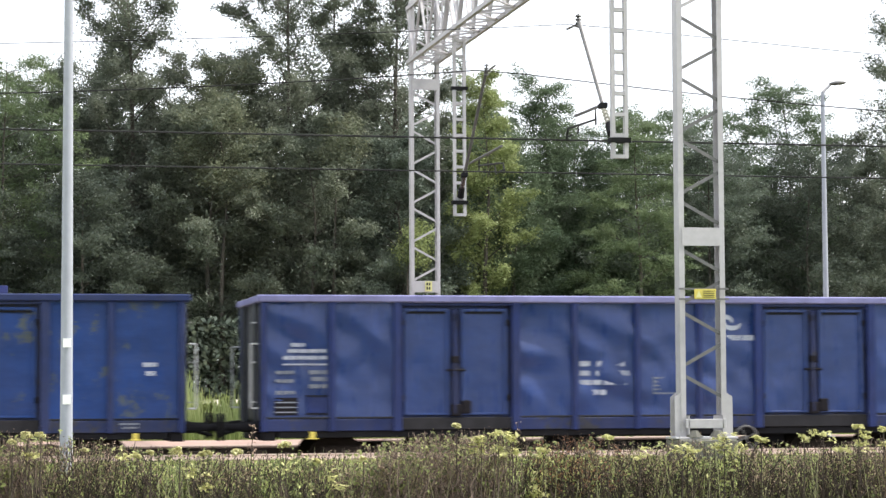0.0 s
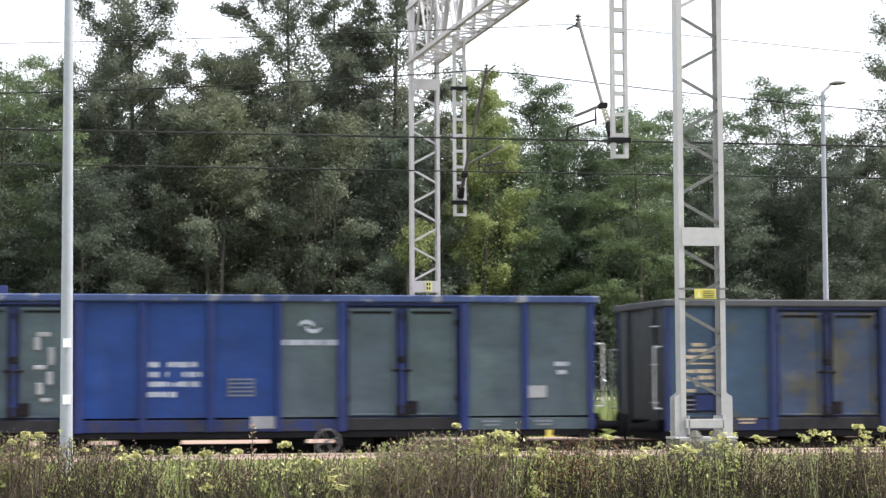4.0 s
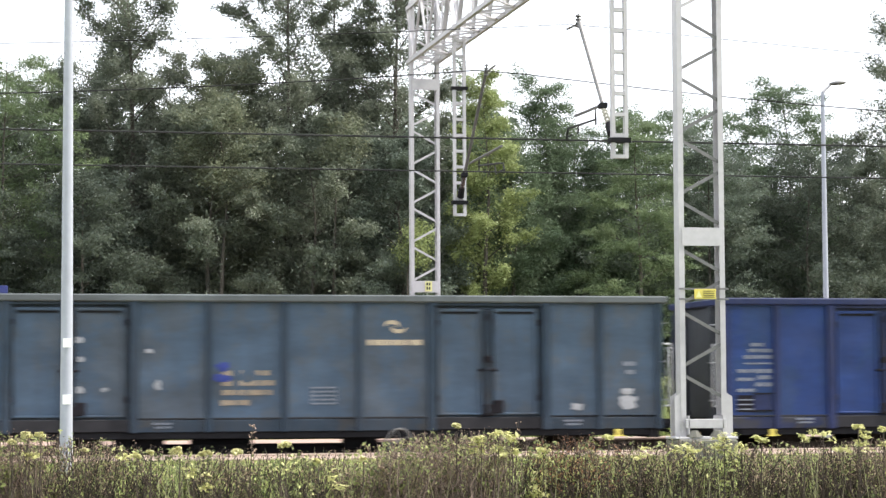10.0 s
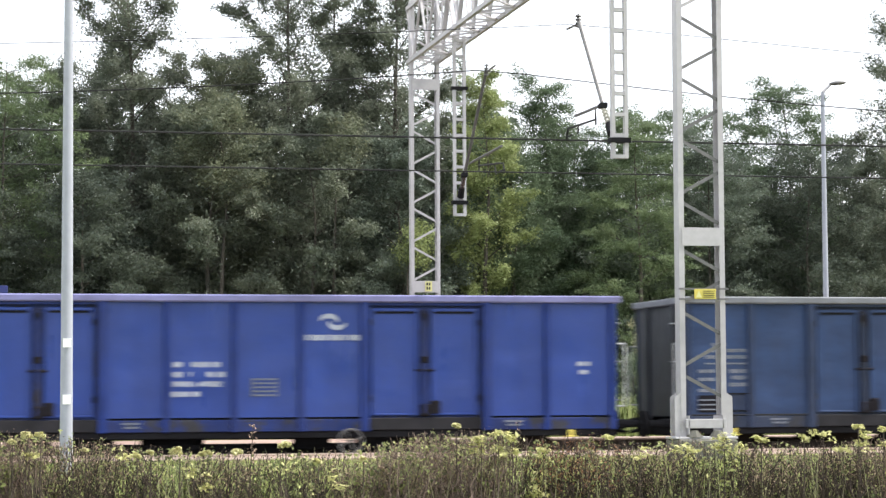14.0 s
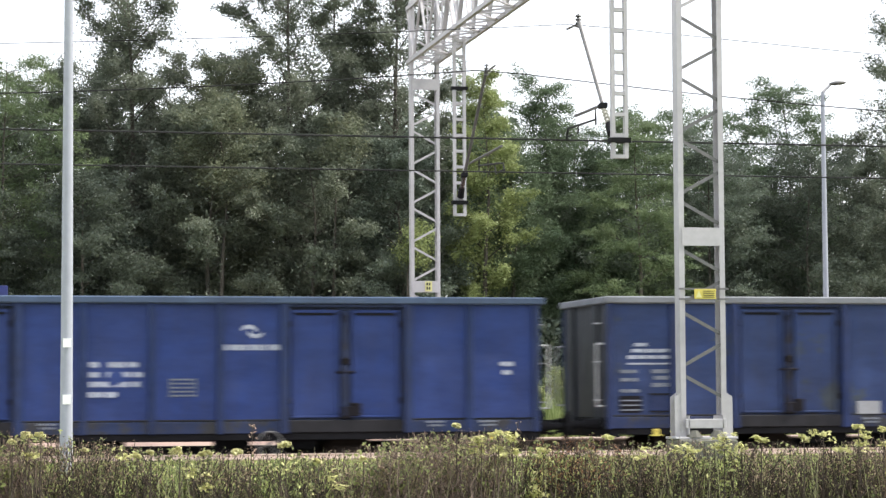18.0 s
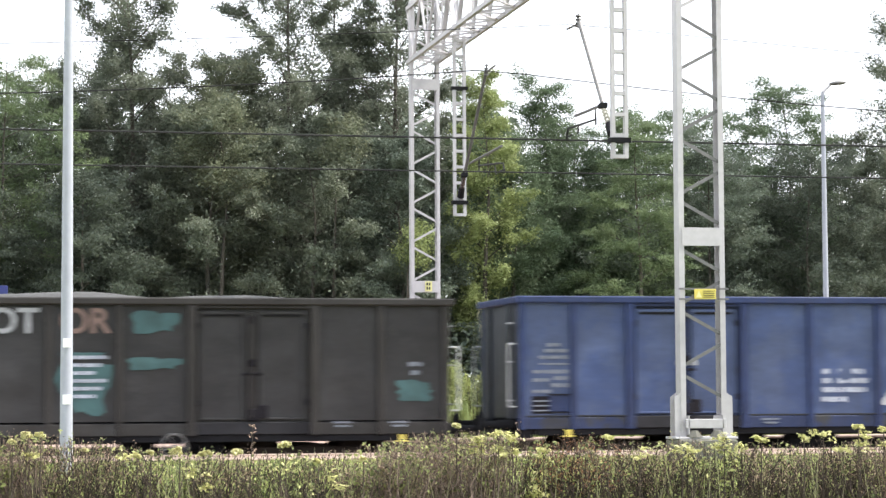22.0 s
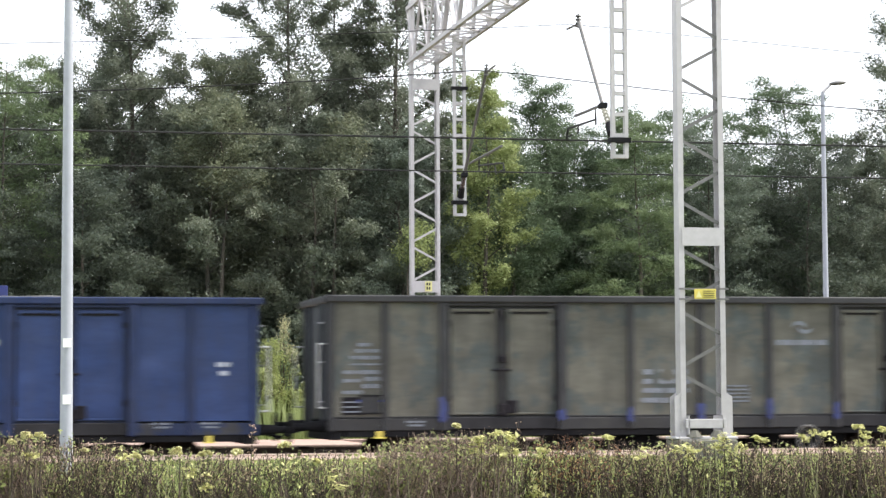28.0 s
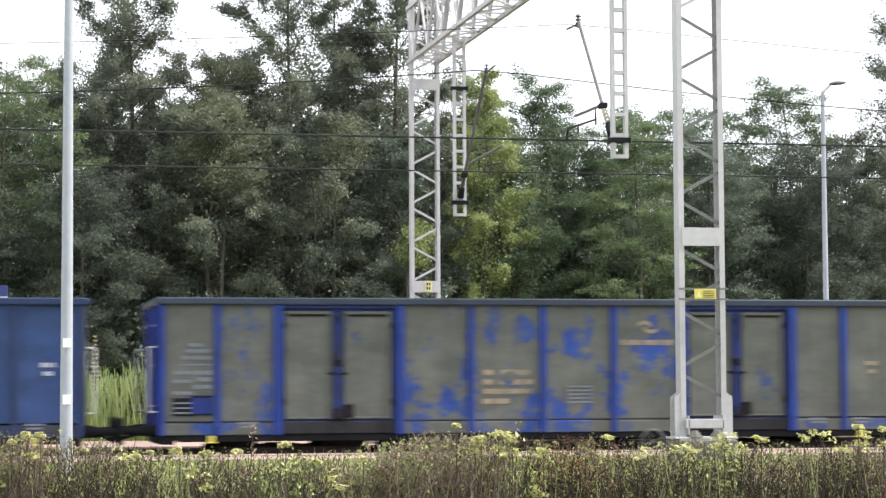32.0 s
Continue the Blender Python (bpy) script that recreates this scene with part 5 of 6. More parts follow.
DARK = "tall dark grey-green poplar with an airy top"
SOFT = "broad feathery green locust tree"
FOOT = "bushy locust at the dark shaded foot of the wood"
POPLAR = dict(leaf=0.115, n_leaf=104000, limbs=44, sprays=8, rise=0.55, spread=0.14, aspect=0.75, length=1.0, fill=0.2)
LOCUST = dict(leaf=0.12, n_leaf=76000, limbs=44, sprays=8, rise=0.12, spread=0.18, flat=0.55, aspect=0.45, length=1.1, fill=0.1)
BUSHY = dict(leaf=0.115, n_leaf=76000, limbs=32, sprays=8, rise=0.3, spread=0.18, aspect=0.6, length=0.85, fill=0.1)
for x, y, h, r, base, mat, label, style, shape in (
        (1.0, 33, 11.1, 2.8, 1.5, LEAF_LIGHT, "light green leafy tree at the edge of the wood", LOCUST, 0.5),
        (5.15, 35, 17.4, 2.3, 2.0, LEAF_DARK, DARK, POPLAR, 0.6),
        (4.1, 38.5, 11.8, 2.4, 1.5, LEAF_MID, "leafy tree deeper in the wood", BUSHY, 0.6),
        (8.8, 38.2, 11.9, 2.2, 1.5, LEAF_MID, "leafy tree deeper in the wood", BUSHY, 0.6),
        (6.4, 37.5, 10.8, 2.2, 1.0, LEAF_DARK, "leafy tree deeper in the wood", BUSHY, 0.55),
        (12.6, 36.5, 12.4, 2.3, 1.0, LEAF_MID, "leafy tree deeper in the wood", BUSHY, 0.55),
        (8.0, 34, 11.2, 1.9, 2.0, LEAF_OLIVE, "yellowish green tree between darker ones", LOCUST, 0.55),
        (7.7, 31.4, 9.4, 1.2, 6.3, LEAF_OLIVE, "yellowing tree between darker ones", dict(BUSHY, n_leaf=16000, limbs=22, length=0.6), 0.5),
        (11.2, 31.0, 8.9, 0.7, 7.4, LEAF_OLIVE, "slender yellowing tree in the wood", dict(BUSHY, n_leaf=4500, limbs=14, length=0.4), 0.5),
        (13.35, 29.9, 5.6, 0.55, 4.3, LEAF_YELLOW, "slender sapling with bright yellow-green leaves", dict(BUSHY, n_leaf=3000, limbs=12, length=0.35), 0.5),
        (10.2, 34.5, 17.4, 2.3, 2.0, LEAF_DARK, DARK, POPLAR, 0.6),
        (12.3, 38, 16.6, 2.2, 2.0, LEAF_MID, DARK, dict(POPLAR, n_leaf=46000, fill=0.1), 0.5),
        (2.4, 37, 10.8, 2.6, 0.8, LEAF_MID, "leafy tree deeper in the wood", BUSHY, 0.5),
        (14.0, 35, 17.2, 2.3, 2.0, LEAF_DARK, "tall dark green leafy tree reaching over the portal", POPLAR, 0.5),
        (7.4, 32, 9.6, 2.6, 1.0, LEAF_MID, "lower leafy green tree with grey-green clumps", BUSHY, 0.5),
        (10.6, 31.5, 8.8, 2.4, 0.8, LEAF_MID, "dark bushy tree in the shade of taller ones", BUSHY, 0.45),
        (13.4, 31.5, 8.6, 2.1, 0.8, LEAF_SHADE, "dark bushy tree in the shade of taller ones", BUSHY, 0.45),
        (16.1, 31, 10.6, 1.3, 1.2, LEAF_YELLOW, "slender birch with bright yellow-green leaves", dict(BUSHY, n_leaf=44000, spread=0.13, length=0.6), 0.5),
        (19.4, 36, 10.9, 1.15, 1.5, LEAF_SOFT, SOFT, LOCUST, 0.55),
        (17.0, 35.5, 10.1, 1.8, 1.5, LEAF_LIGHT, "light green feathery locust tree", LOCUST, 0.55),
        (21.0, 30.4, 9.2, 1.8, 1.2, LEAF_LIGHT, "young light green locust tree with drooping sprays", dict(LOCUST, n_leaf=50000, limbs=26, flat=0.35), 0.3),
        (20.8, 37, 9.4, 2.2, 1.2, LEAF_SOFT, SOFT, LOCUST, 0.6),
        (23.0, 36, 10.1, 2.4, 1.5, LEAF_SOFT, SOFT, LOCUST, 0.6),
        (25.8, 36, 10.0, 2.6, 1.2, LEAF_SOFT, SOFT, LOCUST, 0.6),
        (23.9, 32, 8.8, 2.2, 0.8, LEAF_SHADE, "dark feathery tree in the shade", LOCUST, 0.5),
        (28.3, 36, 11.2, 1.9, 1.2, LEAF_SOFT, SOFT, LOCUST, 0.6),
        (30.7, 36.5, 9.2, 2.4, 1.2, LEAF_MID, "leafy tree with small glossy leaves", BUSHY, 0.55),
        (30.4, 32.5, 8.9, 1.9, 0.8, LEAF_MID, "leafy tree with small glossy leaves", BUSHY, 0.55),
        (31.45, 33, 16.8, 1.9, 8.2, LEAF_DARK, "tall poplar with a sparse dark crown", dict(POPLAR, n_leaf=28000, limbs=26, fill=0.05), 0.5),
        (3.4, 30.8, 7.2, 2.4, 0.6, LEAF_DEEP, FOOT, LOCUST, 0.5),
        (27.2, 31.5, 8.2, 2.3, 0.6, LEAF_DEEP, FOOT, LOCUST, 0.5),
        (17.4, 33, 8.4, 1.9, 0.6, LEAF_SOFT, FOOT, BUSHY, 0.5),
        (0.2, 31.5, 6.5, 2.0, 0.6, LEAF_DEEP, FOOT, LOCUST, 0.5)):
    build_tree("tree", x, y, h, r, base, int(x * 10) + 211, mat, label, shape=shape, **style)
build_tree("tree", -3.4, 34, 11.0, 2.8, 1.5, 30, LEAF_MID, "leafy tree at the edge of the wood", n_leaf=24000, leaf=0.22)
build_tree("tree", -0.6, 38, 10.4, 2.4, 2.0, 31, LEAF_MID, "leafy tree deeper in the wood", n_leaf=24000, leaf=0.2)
# deeper rows, coarser
k = 40
for x in np.arange(-9, 42, 3.4):
    hh = 10.5 if x < 15 else 8.6
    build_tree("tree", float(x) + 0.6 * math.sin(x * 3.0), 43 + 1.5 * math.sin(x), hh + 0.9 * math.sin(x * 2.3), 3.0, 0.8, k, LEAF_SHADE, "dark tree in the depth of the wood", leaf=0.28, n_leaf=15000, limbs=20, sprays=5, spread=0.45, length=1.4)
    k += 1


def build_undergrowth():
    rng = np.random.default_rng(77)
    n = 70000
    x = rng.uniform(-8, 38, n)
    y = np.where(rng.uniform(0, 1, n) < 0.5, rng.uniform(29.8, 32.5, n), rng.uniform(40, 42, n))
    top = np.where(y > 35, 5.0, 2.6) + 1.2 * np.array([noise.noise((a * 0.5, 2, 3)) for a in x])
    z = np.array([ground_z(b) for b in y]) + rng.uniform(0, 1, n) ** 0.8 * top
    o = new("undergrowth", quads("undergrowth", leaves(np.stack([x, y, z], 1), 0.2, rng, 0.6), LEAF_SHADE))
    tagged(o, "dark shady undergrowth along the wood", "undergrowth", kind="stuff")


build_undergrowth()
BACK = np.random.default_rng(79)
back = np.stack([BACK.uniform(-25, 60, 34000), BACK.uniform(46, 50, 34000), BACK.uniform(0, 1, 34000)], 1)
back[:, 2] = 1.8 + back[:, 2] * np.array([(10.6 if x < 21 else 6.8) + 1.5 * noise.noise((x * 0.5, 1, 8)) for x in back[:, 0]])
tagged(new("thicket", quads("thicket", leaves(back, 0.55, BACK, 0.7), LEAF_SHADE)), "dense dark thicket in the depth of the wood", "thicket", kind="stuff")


# ---- meadow and weeds behind the far platform ----
def build_meadow():
    rng = np.random.default_rng(78)
    n = 36000
    x = rng.uniform(-3, 34, n)
    y = 12.4 + 13.0 * rng.uniform(0, 1, n) ** 1.3
    g = np.array([ground_z(b) for b in y])
    h = rng.uniform(0.15, 0.5, n) * (1 + 0.5 * np.array([noise.noise((a * 0.4, b * 0.4, 1)) for a, b in zip(x, y)]))
    a = rng.uniform(0, 2 * np.pi, n)
    w = 0.012
    dx, dy = np.cos(a) * w, np.sin(a) * w
    lx, ly = rng.normal(0, 0.12, n) * h, rng.normal(0, 0.12, n) * h
    v = np.empty((n, 4, 3))
    v[:, 0] = np.stack([x - dx, y - dy, g], 1)
    v[:, 1] = np.stack([x + dx, y + dy, g], 1)
    v[:, 2] = np.stack([x + lx + dx * 0.2, y + ly + dy * 0.2, g + h], 1)
    v[:, 3] = np.stack([x + lx - dx * 0.6, y + ly - dy * 0.6, g + h * 0.95], 1)
    tagged(new("grass", quads("grass", v, LEAF_SUNNY)), "sunlit meadow grass behind the far platform", "grass", kind="stuff")


def build_weed(x, y, h, r, seed, leaf_mat, label, n_leaf=900, leaf=0.09, seeds=0, conical=False):
    rng = np.random.default_rng(seed)
    z0 = ground_z(y)
    w = thing("weed", label, "plant", "weeds along the platform", pose(x, y, z0))
    stems, pts, heads = [], [], []
    for i in range(14):
        a, q = rng.uniform(0, 2 * np.pi), r * rng.uniform(0.1, 1)
        hh = h * rng.uniform(0.65, 1.0) * (1 - 0.55 * q / r if conical else 1)
        tip = np.array((math.cos(a) * q, math.sin(a) * q, hh))
        stems += tube([(tip[0] * 0.3, tip[1] * 0.3, 0), (tip[0] * 0.7, tip[1] * 0.7, hh * 0.6), tip], [0.012, 0.009, 0.004], 4)
        m = n_leaf // 14
        f = rng.uniform(0.08, 1, (m, 1))
        p = tip * np.concatenate([f ** 0.8, f ** 0.8, f], 1) + rng.normal(size=(m, 3)) * 0.09 * (1.3 - f)
        pts.append(p)
        if seeds:
            heads.append(tip + rng.normal(size=(seeds, 3)) * (0.06, 0.06, 0.1))
    part_np("stalk_growth", np.array(stems), TWIG if not conical else GRASS, w)
    part_np("foliage", leaves(np.concatenate(pts), leaf, rng, 0.5), leaf_mat, w)
    if seeds:
        part_np("flower_growth", leaves(np.concatenate(heads), 0.035, rng, 0.8), SEED, w, "pale flower heads")
    return w


def build_tall_grass():
    rng = np.random.default_rng(83)
    n = 15000
    x = rng.uniform(-2, 24, n)
    y = rng.uniform(12.6, 16.5, n)
    thick = np.array([0.5 + noise.noise((a * 0.45, 4, 9)) for a in x]) + np.where(x < 5.2, 0.75, 0)
    keep = rng.uniform(0, 1, n) < thick
    x, y, n = x[keep], y[keep], int(keep.sum())
    g = np.array([ground_z(b) for b in y])
    h = rng.uniform(0.35, 1.0, n) ** 1.2 * np.where(x < 5.2, 1.55, 1.0) * np.array([1 + 0.45 * noise.noise((a * 2.2, b * 1.1, 4)) for a, b in zip(x, y)])
    lx, ly = rng.normal(0, 0.13, n) * h, rng.normal(0, 0.13, n) * h
    v = np.empty((n, 4, 3))
    v[:, 0] = np.stack([x - 0.012, y, g], 1)
    v[:, 1] = np.stack([x + 0.012, y, g], 1)
    v[:, 2] = np.stack([x + lx + 0.008, y + ly, g + h], 1)
    v[:, 3] = np.stack([x + lx - 0.008, y + ly, g + h * 0.97], 1)
    tagged(new("tall_grass", quads("tall_grass", v, DRY_GRASS)), "tall pale dry grass behind the far platform", "grass", kind="stuff")


build_meadow()
build_tall_grass()
WEED = np.random.default_rng(9)
xs = list(np.arange(1.2, 25, 0.62))
for i, x in enumerate(xs):
    yy = 13.2 + 2.6 * WEED.uniform()
    hh = WEED.uniform(0.8, 1.7)
    if 4.5 < x < 6.2:
        hh *= 0.55
    light = WEED.uniform()
    m = LEAF_LIGHT if light < 0.25 else (LEAF_SUNNY if light < 0.7 else GRASS)
    build_weed(float(x), float(yy), float(hh), 0.42, 300 + i, m, "tall green weed behind the far platform", 1700, 0.085, 40 if i % 3 == 0 else 0)
SHRUB = dict(leaf=0.07, limbs=22, sprays=6, rise=0.5, spread=0.08, length=0.35, fill=0.3, aspect=0.5)
for x, y, h, r, mat, n, label in (
        (6.7, 14.3, 2.3, 0.5, LEAF_SUNNY, 7000, "conical light green shrub behind the platform"),
        (7.4, 15.0, 2.0, 0.45, LEAF_SUNNY, 5000, "leafy light green shrub behind the platform"),
        (12.6, 14.3, 1.9, 0.6, LEAF_SUNNY, 6000, "bushy light green shrub behind the platform"),
        (11.4, 15.0, 1.8, 0.6, LEAF_SUNNY, 5000, "bushy light green shrub behind the platform"),
        (10.6, 14.4, 2.1, 0.5, LEAF_SUNNY, 5000, "bushy light green shrub beside the mast"),
        (14.2, 14.6, 1.7, 0.6, LEAF_SUNNY, 5000, "bushy light green shrub behind the platform"),
        (16.0, 14.6, 2.1, 0.5, LEAF_LIGHT, 5000, "bushy light green shrub behind the platform"),
        (17.6, 14.9, 1.7, 0.6, LEAF_SUNNY, 5000, "bushy light green shrub behind the platform"),
        (20.2, 14.9, 2.4, 0.5, LEAF_LIGHT, 5000, "tall light green shrub behind the platform")):
    t = build_tree("shrub", x, y, h, r, 0.05, int(x * 7) + 900, mat, label, n_leaf=int(n * 1.5), shape=0.35, **SHRUB)
    tagged(t, category="shrub", group="shrubs behind the platform")
build_weed(7.3, 14.9, 2.75, 0.3, 402, LEAF_LIGHT, "tall weed with pale flower heads", 900, 0.08, 90)
build_weed(12.4, 15.4, 3.1, 0.3, 404, LEAF_MID, "tall dark weed with pale flower heads", 1200, 0.09, 90)
build_weed(16.3, 15.2, 2.7, 0.3, 405, LEAF_LIGHT, "tall weed with pale flower heads", 900, 0.08, 90)


def build_spike(x, y, h):
    """A tall flowering stalk with whorls of pale leaves, tapering to the tip."""
    rng = np.random.default_rng(66)
    w = thing("flower_stalk", "tall pale flower stalk with tiered whorls", "plant", m=pose(x, y, ground_z(y)))
    part_np("stalk", np.array(tube([(0, 0, 0), (0.02, 0, h * 0.6), (0, 0, h)], [0.02, 0.015, 0.006], 5)), TWIG, w)
    pts = []
    for i in range(14):
        z = h * (0.45 + 0.55 * i / 13)
        rr = 0.16 * (1 - 0.75 * i / 13)
        a = rng.uniform(0, 2 * np.pi, 40)
        pts.append(np.stack([np.cos(a) * rr * rng.uniform(0.3, 1, 40), np.sin(a) * rr * rng.uniform(0.3, 1, 40), z + rng.normal(0, 0.012, 40)], 1))
    part_np("whorl_growth", leaves(np.concatenate(pts), 0.06, rng, 0.5, 2.0), SEED, w)


build_spike(2.86, 14.2, 2.35)


# ---- hedge in front ----
HEDGE_TOP = [(-0.01, 1.30), (0.24, 1.27), (0.48, 1.29), (0.68, 1.27), (0.85, 1.23), (1.22, 1.20), (1.55, 1.16), (2.41, 1.13), (2.92, 1.13), (3.14, 1.19), (3.40, 1.27), (3.75, 1.28), (4.15, 1.26), (4.33, 1.20), (4.51, 1.25), (4.72, 1.23), (4.96, 1.16), (5.24, 1.19), (5.56, 1.20), (5.89, 1.17), (6.59, 1.14), (6.93, 1.19), (7.50, 1.18)]


def hedge_top(x):
    return float(np.interp(x, [p[0] for p in HEDGE_TOP], [p[1] for p in HEDGE_TOP]))


def build_shrub(x, y, r, seed, n_stem, thick, growth, twig, label):
    """An upright many-stemmed shrub: kinked stems that fork upwards, with leaves and withered heads on some of the twigs."""
    rng = np.random.default_rng(seed)
    s = thing("hedge_shrub", label, "shrub", "hedge", pose(x, y, ground_z(y)))
    stems, tips = [], []
    for i in range(n_stem):
        bx, by = rng.uniform(-r, r), rng.uniform(-0.32, 0.3)
        top = (hedge_top(x + bx) - ground_z(y)) * (1.02 - 0.28 * rng.uniform() ** 2.2) * (1 + 0.05 * noise.noise(((x + bx) * 6.0, by, 7)))
        w = thick * rng.uniform(0.6, 1.35)
        lean = rng.normal(0, 0.12)
        pts = [np.array((bx, by, 0.25))]
        n = 5
        for k in range(1, n + 1):
            z = 0.25 + (top - 0.25) * k / n
            pts.append(np.array((bx + lean * (k / n) ** 1.5 + rng.normal(0, 0.028), by + rng.normal(0, 0.02), z)))
        stems += tube(pts, [w * (1.15 - 0.75 * k / n) for k in range(n + 1)], 4)
        tips.append((pts[-2], pts[-1]))
        side = rng.choice((-1, 1))
        for k in range(1, n):
            for _ in range(2):
                p = pts[k] + (pts[k + 1] - pts[k]) * rng.uniform()
                side = -side
                d = rng.uniform(0.07, 0.2)
                out = side * rng.uniform(0.35, 1.0)
                m = p + np.array((out * d * 0.55, rng.normal(0, 0.02), d * 0.45))
                e = m + np.array((out * d * 0.25 + rng.normal(0, 0.012), rng.normal(0, 0.02), d * 0.6))
                if e[2] > top:
                    continue
                b = w * (0.8 - 0.4 * k / n)
                stems += tube([p, m, e], [b, b * 0.75, b * 0.4], 3)
                tips.append((m, e))
                if rng.uniform() < 0.5:
                    f = m + np.array((-out * d * 0.25, rng.normal(0, 0.02), d * 0.4))
                    stems += tube([m, f], [b * 0.6, b * 0.35], 3)
                    tips.append((m, f))
    part_np("twig_growth", np.array(stems), twig, s, "bare brown twigs")
    a, b = np.array([t[0] for t in tips]), np.array([t[1] for t in tips])
    for name, mat, share, per, size, spread, high in growth:
        count = int(share * len(b))
        order = np.argsort(-b[:, 2] + rng.normal(0, high, len(b)))[:count]
        idx = np.repeat(order, per)
        f = rng.uniform(0.1, 1.05, (len(idx), 1))
        pts = a[idx] + (b[idx] - a[idx]) * f + rng.normal(size=(len(idx), 3)) * spread
        part_np(name, leaves(pts, size, rng, 0.5, 0.5, vary=0.6), mat, s)
    return s


LEAFY = ("foliage", HEDGE_GREEN, 0.32, 6, 0.034, 0.016, 0.6)
FEW_LEAVES = ("foliage", HEDGE_GREEN, 0.15, 5, 0.028, 0.015, 0.6)
HEADS = ("withered_growth", HEDGE_BROWN, 0.45, 7, 0.0145, 0.014, 0.08)
HEDGE_KINDS = dict(
    brown=(135, 0.0036, [FEW_LEAVES, ("withered_growth", HEDGE_BROWN, 0.5, 5, 0.012, 0.014, 0.3)], HEDGE_TWIG_PALE, "dense hedge shrub of fine grey-brown twigs with withered heads"),
    olive=(88, 0.0042, [LEAFY, ("pale_growth", HEDGE_PALE, 0.03, 6, 0.028, 0.02, 0.3), HEADS], HEDGE_TWIG_PALE, "hedge shrub of brown twigs with olive leaves"),
    green=(46, 0.0048, [LEAFY, ("pale_growth", HEDGE_PALE, 0.05, 6, 0.03, 0.02, 0.3)], HEDGE_TWIG, "hedge shrub of brown twigs with yellow-green leaves"),
    thin=(70, 0.005, [FEW_LEAVES, HEADS], HEDGE_TWIG, "thin hedge shrub of dark forking twigs with few leaves"),
    rust=(92, 0.0044, [FEW_LEAVES, ("withered_growth", HEDGE_RUST, 0.5, 7, 0.015, 0.014, 0.06)], HEDGE_TWIG, "hedge shrub of dark twigs with rusty withered heads"))
H = np.random.default_rng(21)
for i, kind in enumerate("brown olive brown thin thin green thin green thin olive brown brown green rust thin thin green thin thin thin brown olive".split()):
    n_stem, thick, growth, twig, label = HEDGE_KINDS[kind]
    build_shrub(-0.4 + 0.38 * i, -20.7 + 0.1 * H.uniform(-1, 1), 0.27, 500 + i, n_stem, thick, growth, twig, label)


def build_lawn():
    """Short sunlit grass between the hedge and the platform."""
    rng = np.random.default_rng(31)
    n = 110000
    x, y = rng.uniform(-1, 13, n), -19.5 + 15.2 * rng.uniform(0, 1, n) ** 0.9
    g = np.array([ground_z(b) for b in y])
    h = rng.uniform(0.06, 0.22, n) * np.clip((-5.0 - y) / 4, 0.4, 1)
    dx = 0.012
    lx = rng.normal(0, 0.15, n) * h
    v = np.empty((n, 4, 3))
    a = rng.uniform(0, 2 * np.pi, n)
    cx, cy = np.cos(a) * dx, np.sin(a) * dx
    ly = rng.normal(0, 0.5, n) * h
    v[:, 0] = np.stack([x - cx, y - cy, g], 1)
    v[:, 1] = np.stack([x + cx, y + cy, g], 1)
    v[:, 2] = np.stack([x + lx + cx * 0.3, y + ly + cy * 0.3, g + h], 1)
    v[:, 3] = np.stack([x + lx - cx * 0.5, y + ly - cy * 0.5, g + h * 0.97], 1)
    tagged(new("grass", quads("grass", v, LAWN)), "sunlit uncut grass behind the hedge", "grass", kind="stuff")


build_lawn()


def build_low_weeds():
    """Leafy low weeds in clumps between the hedge and the lawn."""
    rng = np.random.default_rng(35)
    for mat, n, size, label in ((HEDGE_GREEN, 9000, 0.045, "dark green low weeds behind the hedge"), (LEAF_SUNNY, 8000, 0.04, "sunlit low weeds behind the hedge")):
        mid = np.stack([rng.uniform(-0.6, 9.5, 70), rng.uniform(-20.2, -15.5, 70)], 1)
        pick = mid[rng.integers(0, 70, n)] + rng.normal(0, 0.14, (n, 2))
        g = np.array([ground_z(b) for b in pick[:, 1]])
        p = np.stack([pick[:, 0], pick[:, 1], g + 0.05 + 0.42 * rng.uniform(0, 1, n) ** 1.3], 1)
        tagged(new("low_weeds", quads("low_weeds", leaves(p, size, rng, 0.5, 0.8), mat)), label, "weeds", kind="stuff")


build_low_weeds()


def leafy_shoot(x, z, r, seed):
    """Pale pointed leaves in whorls at the top of a shoot that stands out of the hedge."""
    rng = np.random.default_rng(seed)
    s = thing("leafy_shoot", "pale yellow-green leafy shoot above the hedge", "plant", "leafy shoots", pose(x, -21.0, 0.0))
    part_np("stem", np.array(tube([(0, 0, 0.4), (0.01, 0, z - r), (0, 0, z)], [0.005, 0.004, 0.002], 4)), TWIG, s)
    p = []
    for k in range(6):
        mid = np.array((rng.normal(0, r * 0.6), rng.normal(0, 0.03), z + rng.uniform(-0.9, 0.4) * r))
        a = rng.uniform(0, 2 * np.pi, 9)
        p.append(mid + np.stack([np.cos(a) * r * 0.42, np.sin(a) * r * 0.3, rng.normal(0, r * 0.12, 9)], 1))
    part_np("leaf_spray", leaves(np.concatenate(p), 0.046, rng, 0.42, 1.3), HEDGE_PALE, s)


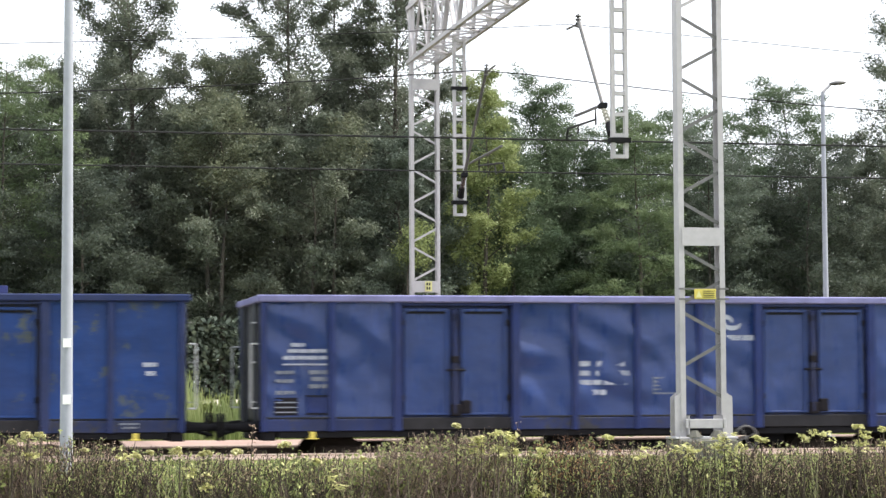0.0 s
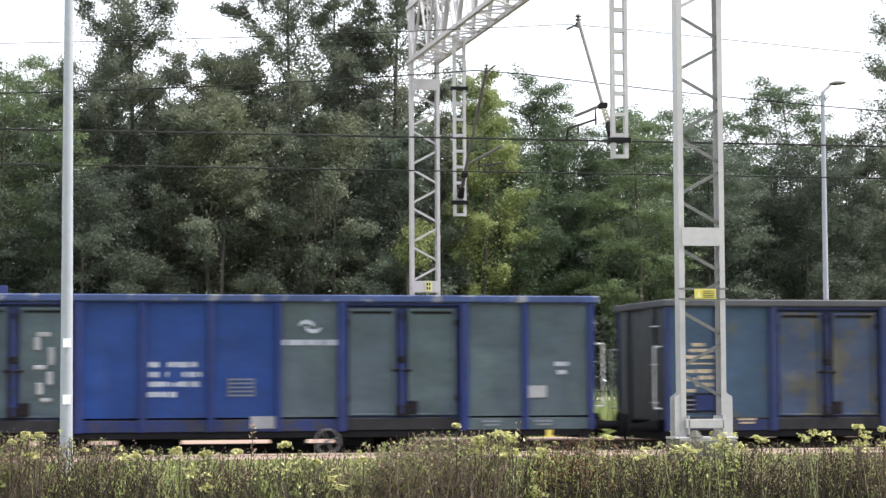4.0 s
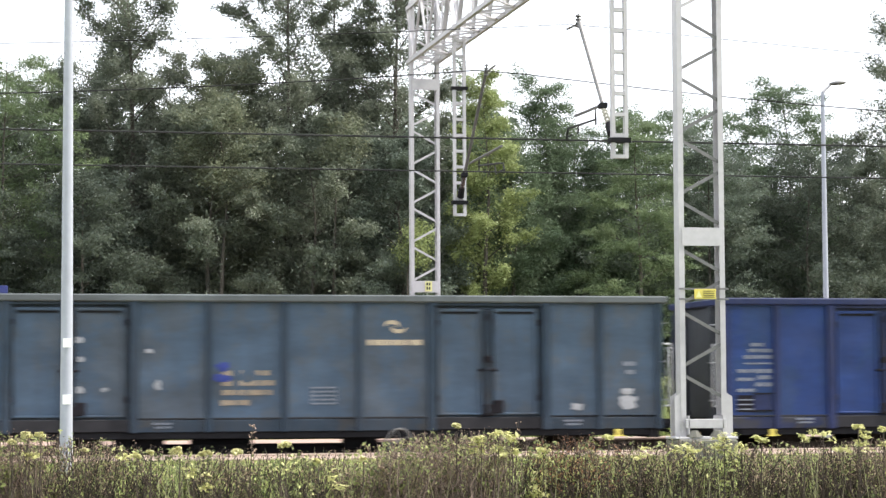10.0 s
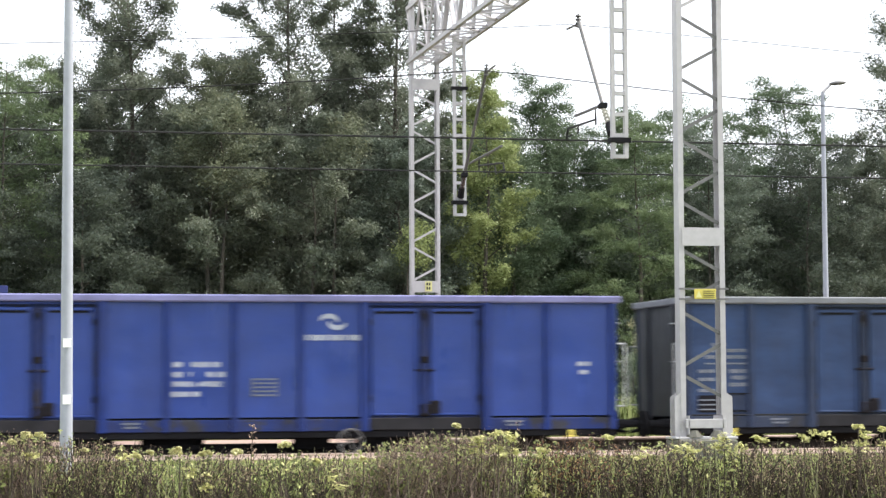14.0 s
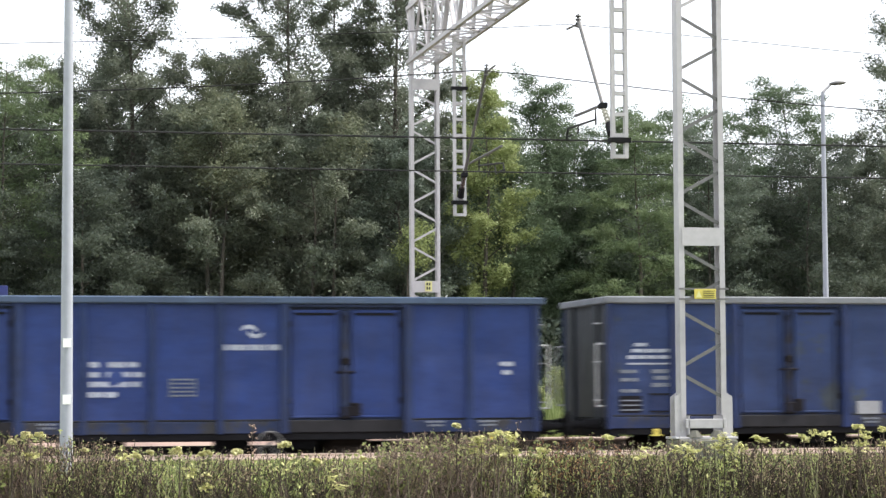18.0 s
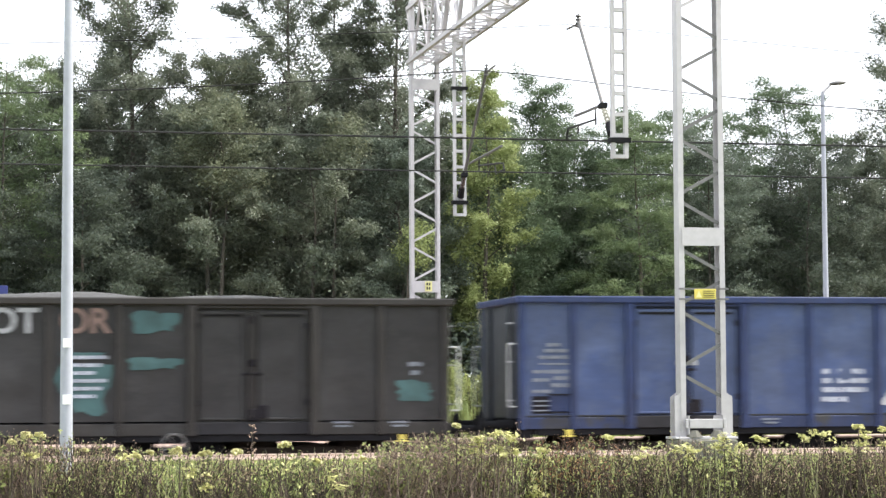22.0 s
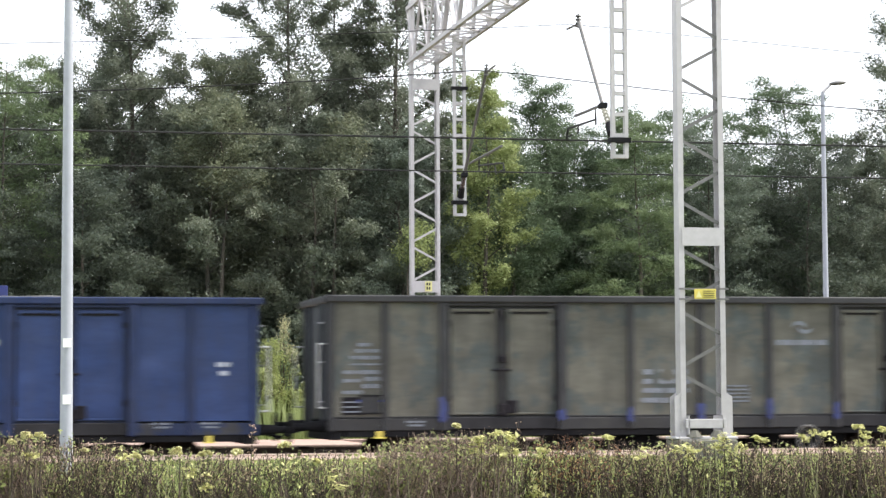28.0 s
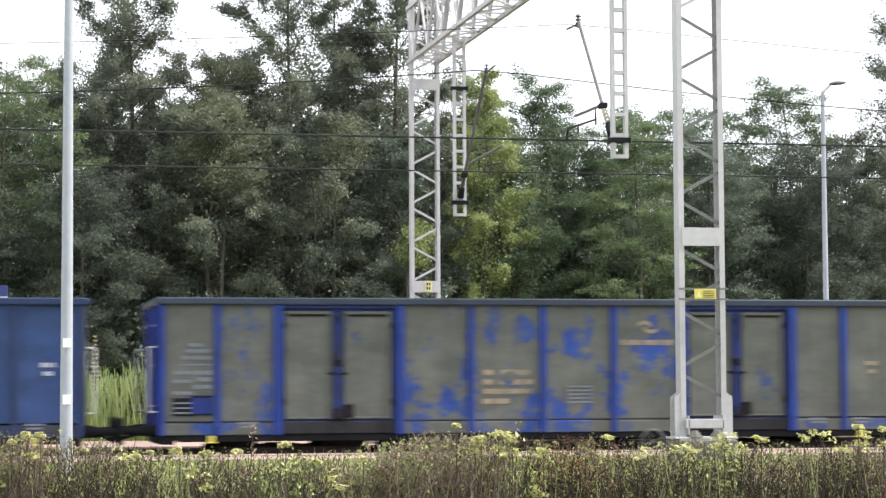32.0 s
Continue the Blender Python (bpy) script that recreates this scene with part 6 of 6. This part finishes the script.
for k, (cx, cz, cr) in enumerate(((3.77, 1.25, 0.055), (3.90, 1.28, 0.051), (4.01, 1.27, 0.046), (3.72, 1.18, 0.063), (3.87, 1.17, 0.063), (3.99, 1.15, 0.051), (4.25, 1.16, 0.055), (4.76, 1.26, 0.034), (5.01, 1.15, 0.068), (5.35, 1.15, 0.084), (5.44, 1.13, 0.059), (5.69, 1.24, 0.068), (5.83, 1.17, 0.068), (5.99, 1.23, 0.051), (5.61, 1.19, 0.051), (6.34, 1.23, 0.051), (6.50, 1.26, 0.068), (6.66, 1.17, 0.059), (6.80, 1.18, 0.059), (6.79, 1.32, 0.030), (6.86, 1.26, 0.042), (7.01, 1.18, 0.038), (7.00, 1.30, 0.025), (1.10, 1.18, 0.076), (0.47, 1.18, 0.051), (1.61, 1.03, 0.059), (1.77, 0.96, 0.068), (2.65, 0.95, 0.068), (4.21, 0.87, 0.063))):
    leafy_shoot(cx, cz, cr, 700 + k)


def clump(x, z, r, seed):
    """A dense creamy flower cluster, domed, at the top of a stem."""
    rng = np.random.default_rng(seed)
    c = thing("flower_clump", "dense creamy yellow-green flower clump above the hedge", "plant", "flower clumps", pose(x, -21.0, 0.0))
    part_np("stem", np.array(tube([(0, 0, 0.4), (0.01, 0, z - r * 0.5)], [0.006, 0.004], 4)), TWIG, c)
    p = []
    for k in range(8):
        a, q = rng.uniform(0, 2 * np.pi), rng.uniform(0.1, 0.8)
        p.append(np.array((math.cos(a) * q * r, math.sin(a) * q * r * 0.7, z + r * 0.75 * (1 - q * q) - 0.3 * r)) + ball_points(40, rng, 0.9) * r * 0.36)
    part_np("flower_growth", leaves(np.concatenate(p), 0.019, rng, 0.85, 1.6), CREAM, c)


for k, (cx, cz, cr) in enumerate(((0.41, 1.29, 0.059), (0.51, 1.30, 0.042), (0.31, 1.25, 0.038), (1.51, 1.16, 0.072), (1.71, 1.15, 0.055), (1.93, 1.15, 0.063), (2.29, 1.20, 0.068), (1.20, 1.14, 0.046), (1.30, 1.16, 0.042), (2.53, 1.08, 0.051), (2.87, 1.10, 0.038), (3.58, 1.33, 0.051), (0.83, 1.18, 0.038))):
    clump(cx, cz, cr, 820 + k)


def weed_stalk(x, top, seed, mat, leaf, wide):
    rng = np.random.default_rng(seed)
    w = thing("weed_stalk", "lone thin weed stalk standing above the hedge", "plant", "weed stalks", pose(x, -20.9, 0.0))
    part_np("stalk", np.array(tube([(0, 0, 0.3), (0.015, 0, top * 0.7), (0.04, 0, top)], [0.006, 0.005, 0.002], 5)), TWIG, w)
    n = 46
    f = rng.uniform(0.72, 1.0, n)
    p = np.stack([0.04 * f + rng.normal(0, wide, n) * (1.25 - f) * 2, rng.normal(0, wide, n), top * f], 1)
    part_np("leaf_spray", leaves(p, leaf, rng, 0.4, 0.6), mat, w)


weed_stalk(2.03, 1.37, 1, HEDGE_BROWN, 0.035, 0.03)
weed_stalk(4.22, 1.02, 2, HEDGE_PALE, 0.06, 0.05)
weed_stalk(4.05, 1.38, 3, HEDGE_BROWN, 0.02, 0.02)


def build_dry_grass():
    """Dry pale stalks among the hedge."""
    rng = np.random.default_rng(41)
    stalks = []
    for k in range(320):
        x, y = rng.uniform(-0.4, 8.0), rng.uniform(-21.2, -20.2)
        h = rng.uniform(0.85, 1.22)
        lx = rng.normal(0, 0.08)
        stalks += tube([(x, y, 0.1), (x + lx * 0.4, y, h * 0.6), (x + lx, y + rng.normal(0, 0.05), h)], [0.0035, 0.0028, 0.0012], 3)
    tagged(new("dry_grass", quads("dry_grass", np.array(stalks), SEED)), "dry pale grass stalks among the hedge", "grass", kind="stuff")


build_dry_grass()

# ---- all that moves ----
TRAIN_X = [-9.458, -14.316, -19.419, -24.874, -30.717, -36.965, -43.608, -50.523, -57.558, -64.593, -71.641, -78.742, -85.928, -93.179, -100.465, -107.762, -115.08, -122.438, -129.846, -137.282, -144.716, -152.127, -159.537, -166.976, -174.468, -182.01, -189.588, -197.195, -204.835, -212.513, -220.236, -227.993, -235.773]

# how far each coupling is drawn out or pushed in
SLACK = {1: 0.03, 2: 0.04, 3: 0.09, 5: 0.04, 6: -0.05, 7: -0.03, 9: -0.06, 10: -0.08, 13: 0.02, 15: -0.04, 16: 0.05, 17: 0.05}


def motions():
    """The train rolls to the left, slowly gaining speed."""
    for i, w in enumerate(WAGONS):
        at = i * 14.04 + SLACK.get(i, 0.0)
        walk(w, [(float(t), pose(x + at, 0, 0)) for t, x in enumerate(TRAIN_X)])
    times = [k / 15 for k in range(481)]
    gone = np.interp(times, range(33), TRAIN_X)
    turns = [math.degrees((x - TRAIN_X[0]) / 0.46) for x in gone]
    for w in WAGONS:
        for o in w.children_recursive:
            if o.name.startswith("wheelset"):
                at = o.location.copy()
                walk(o, [(t, pose(at.x, at.y, at.z, 0, a, 0)) for t, a in zip(times, turns)])


motions()
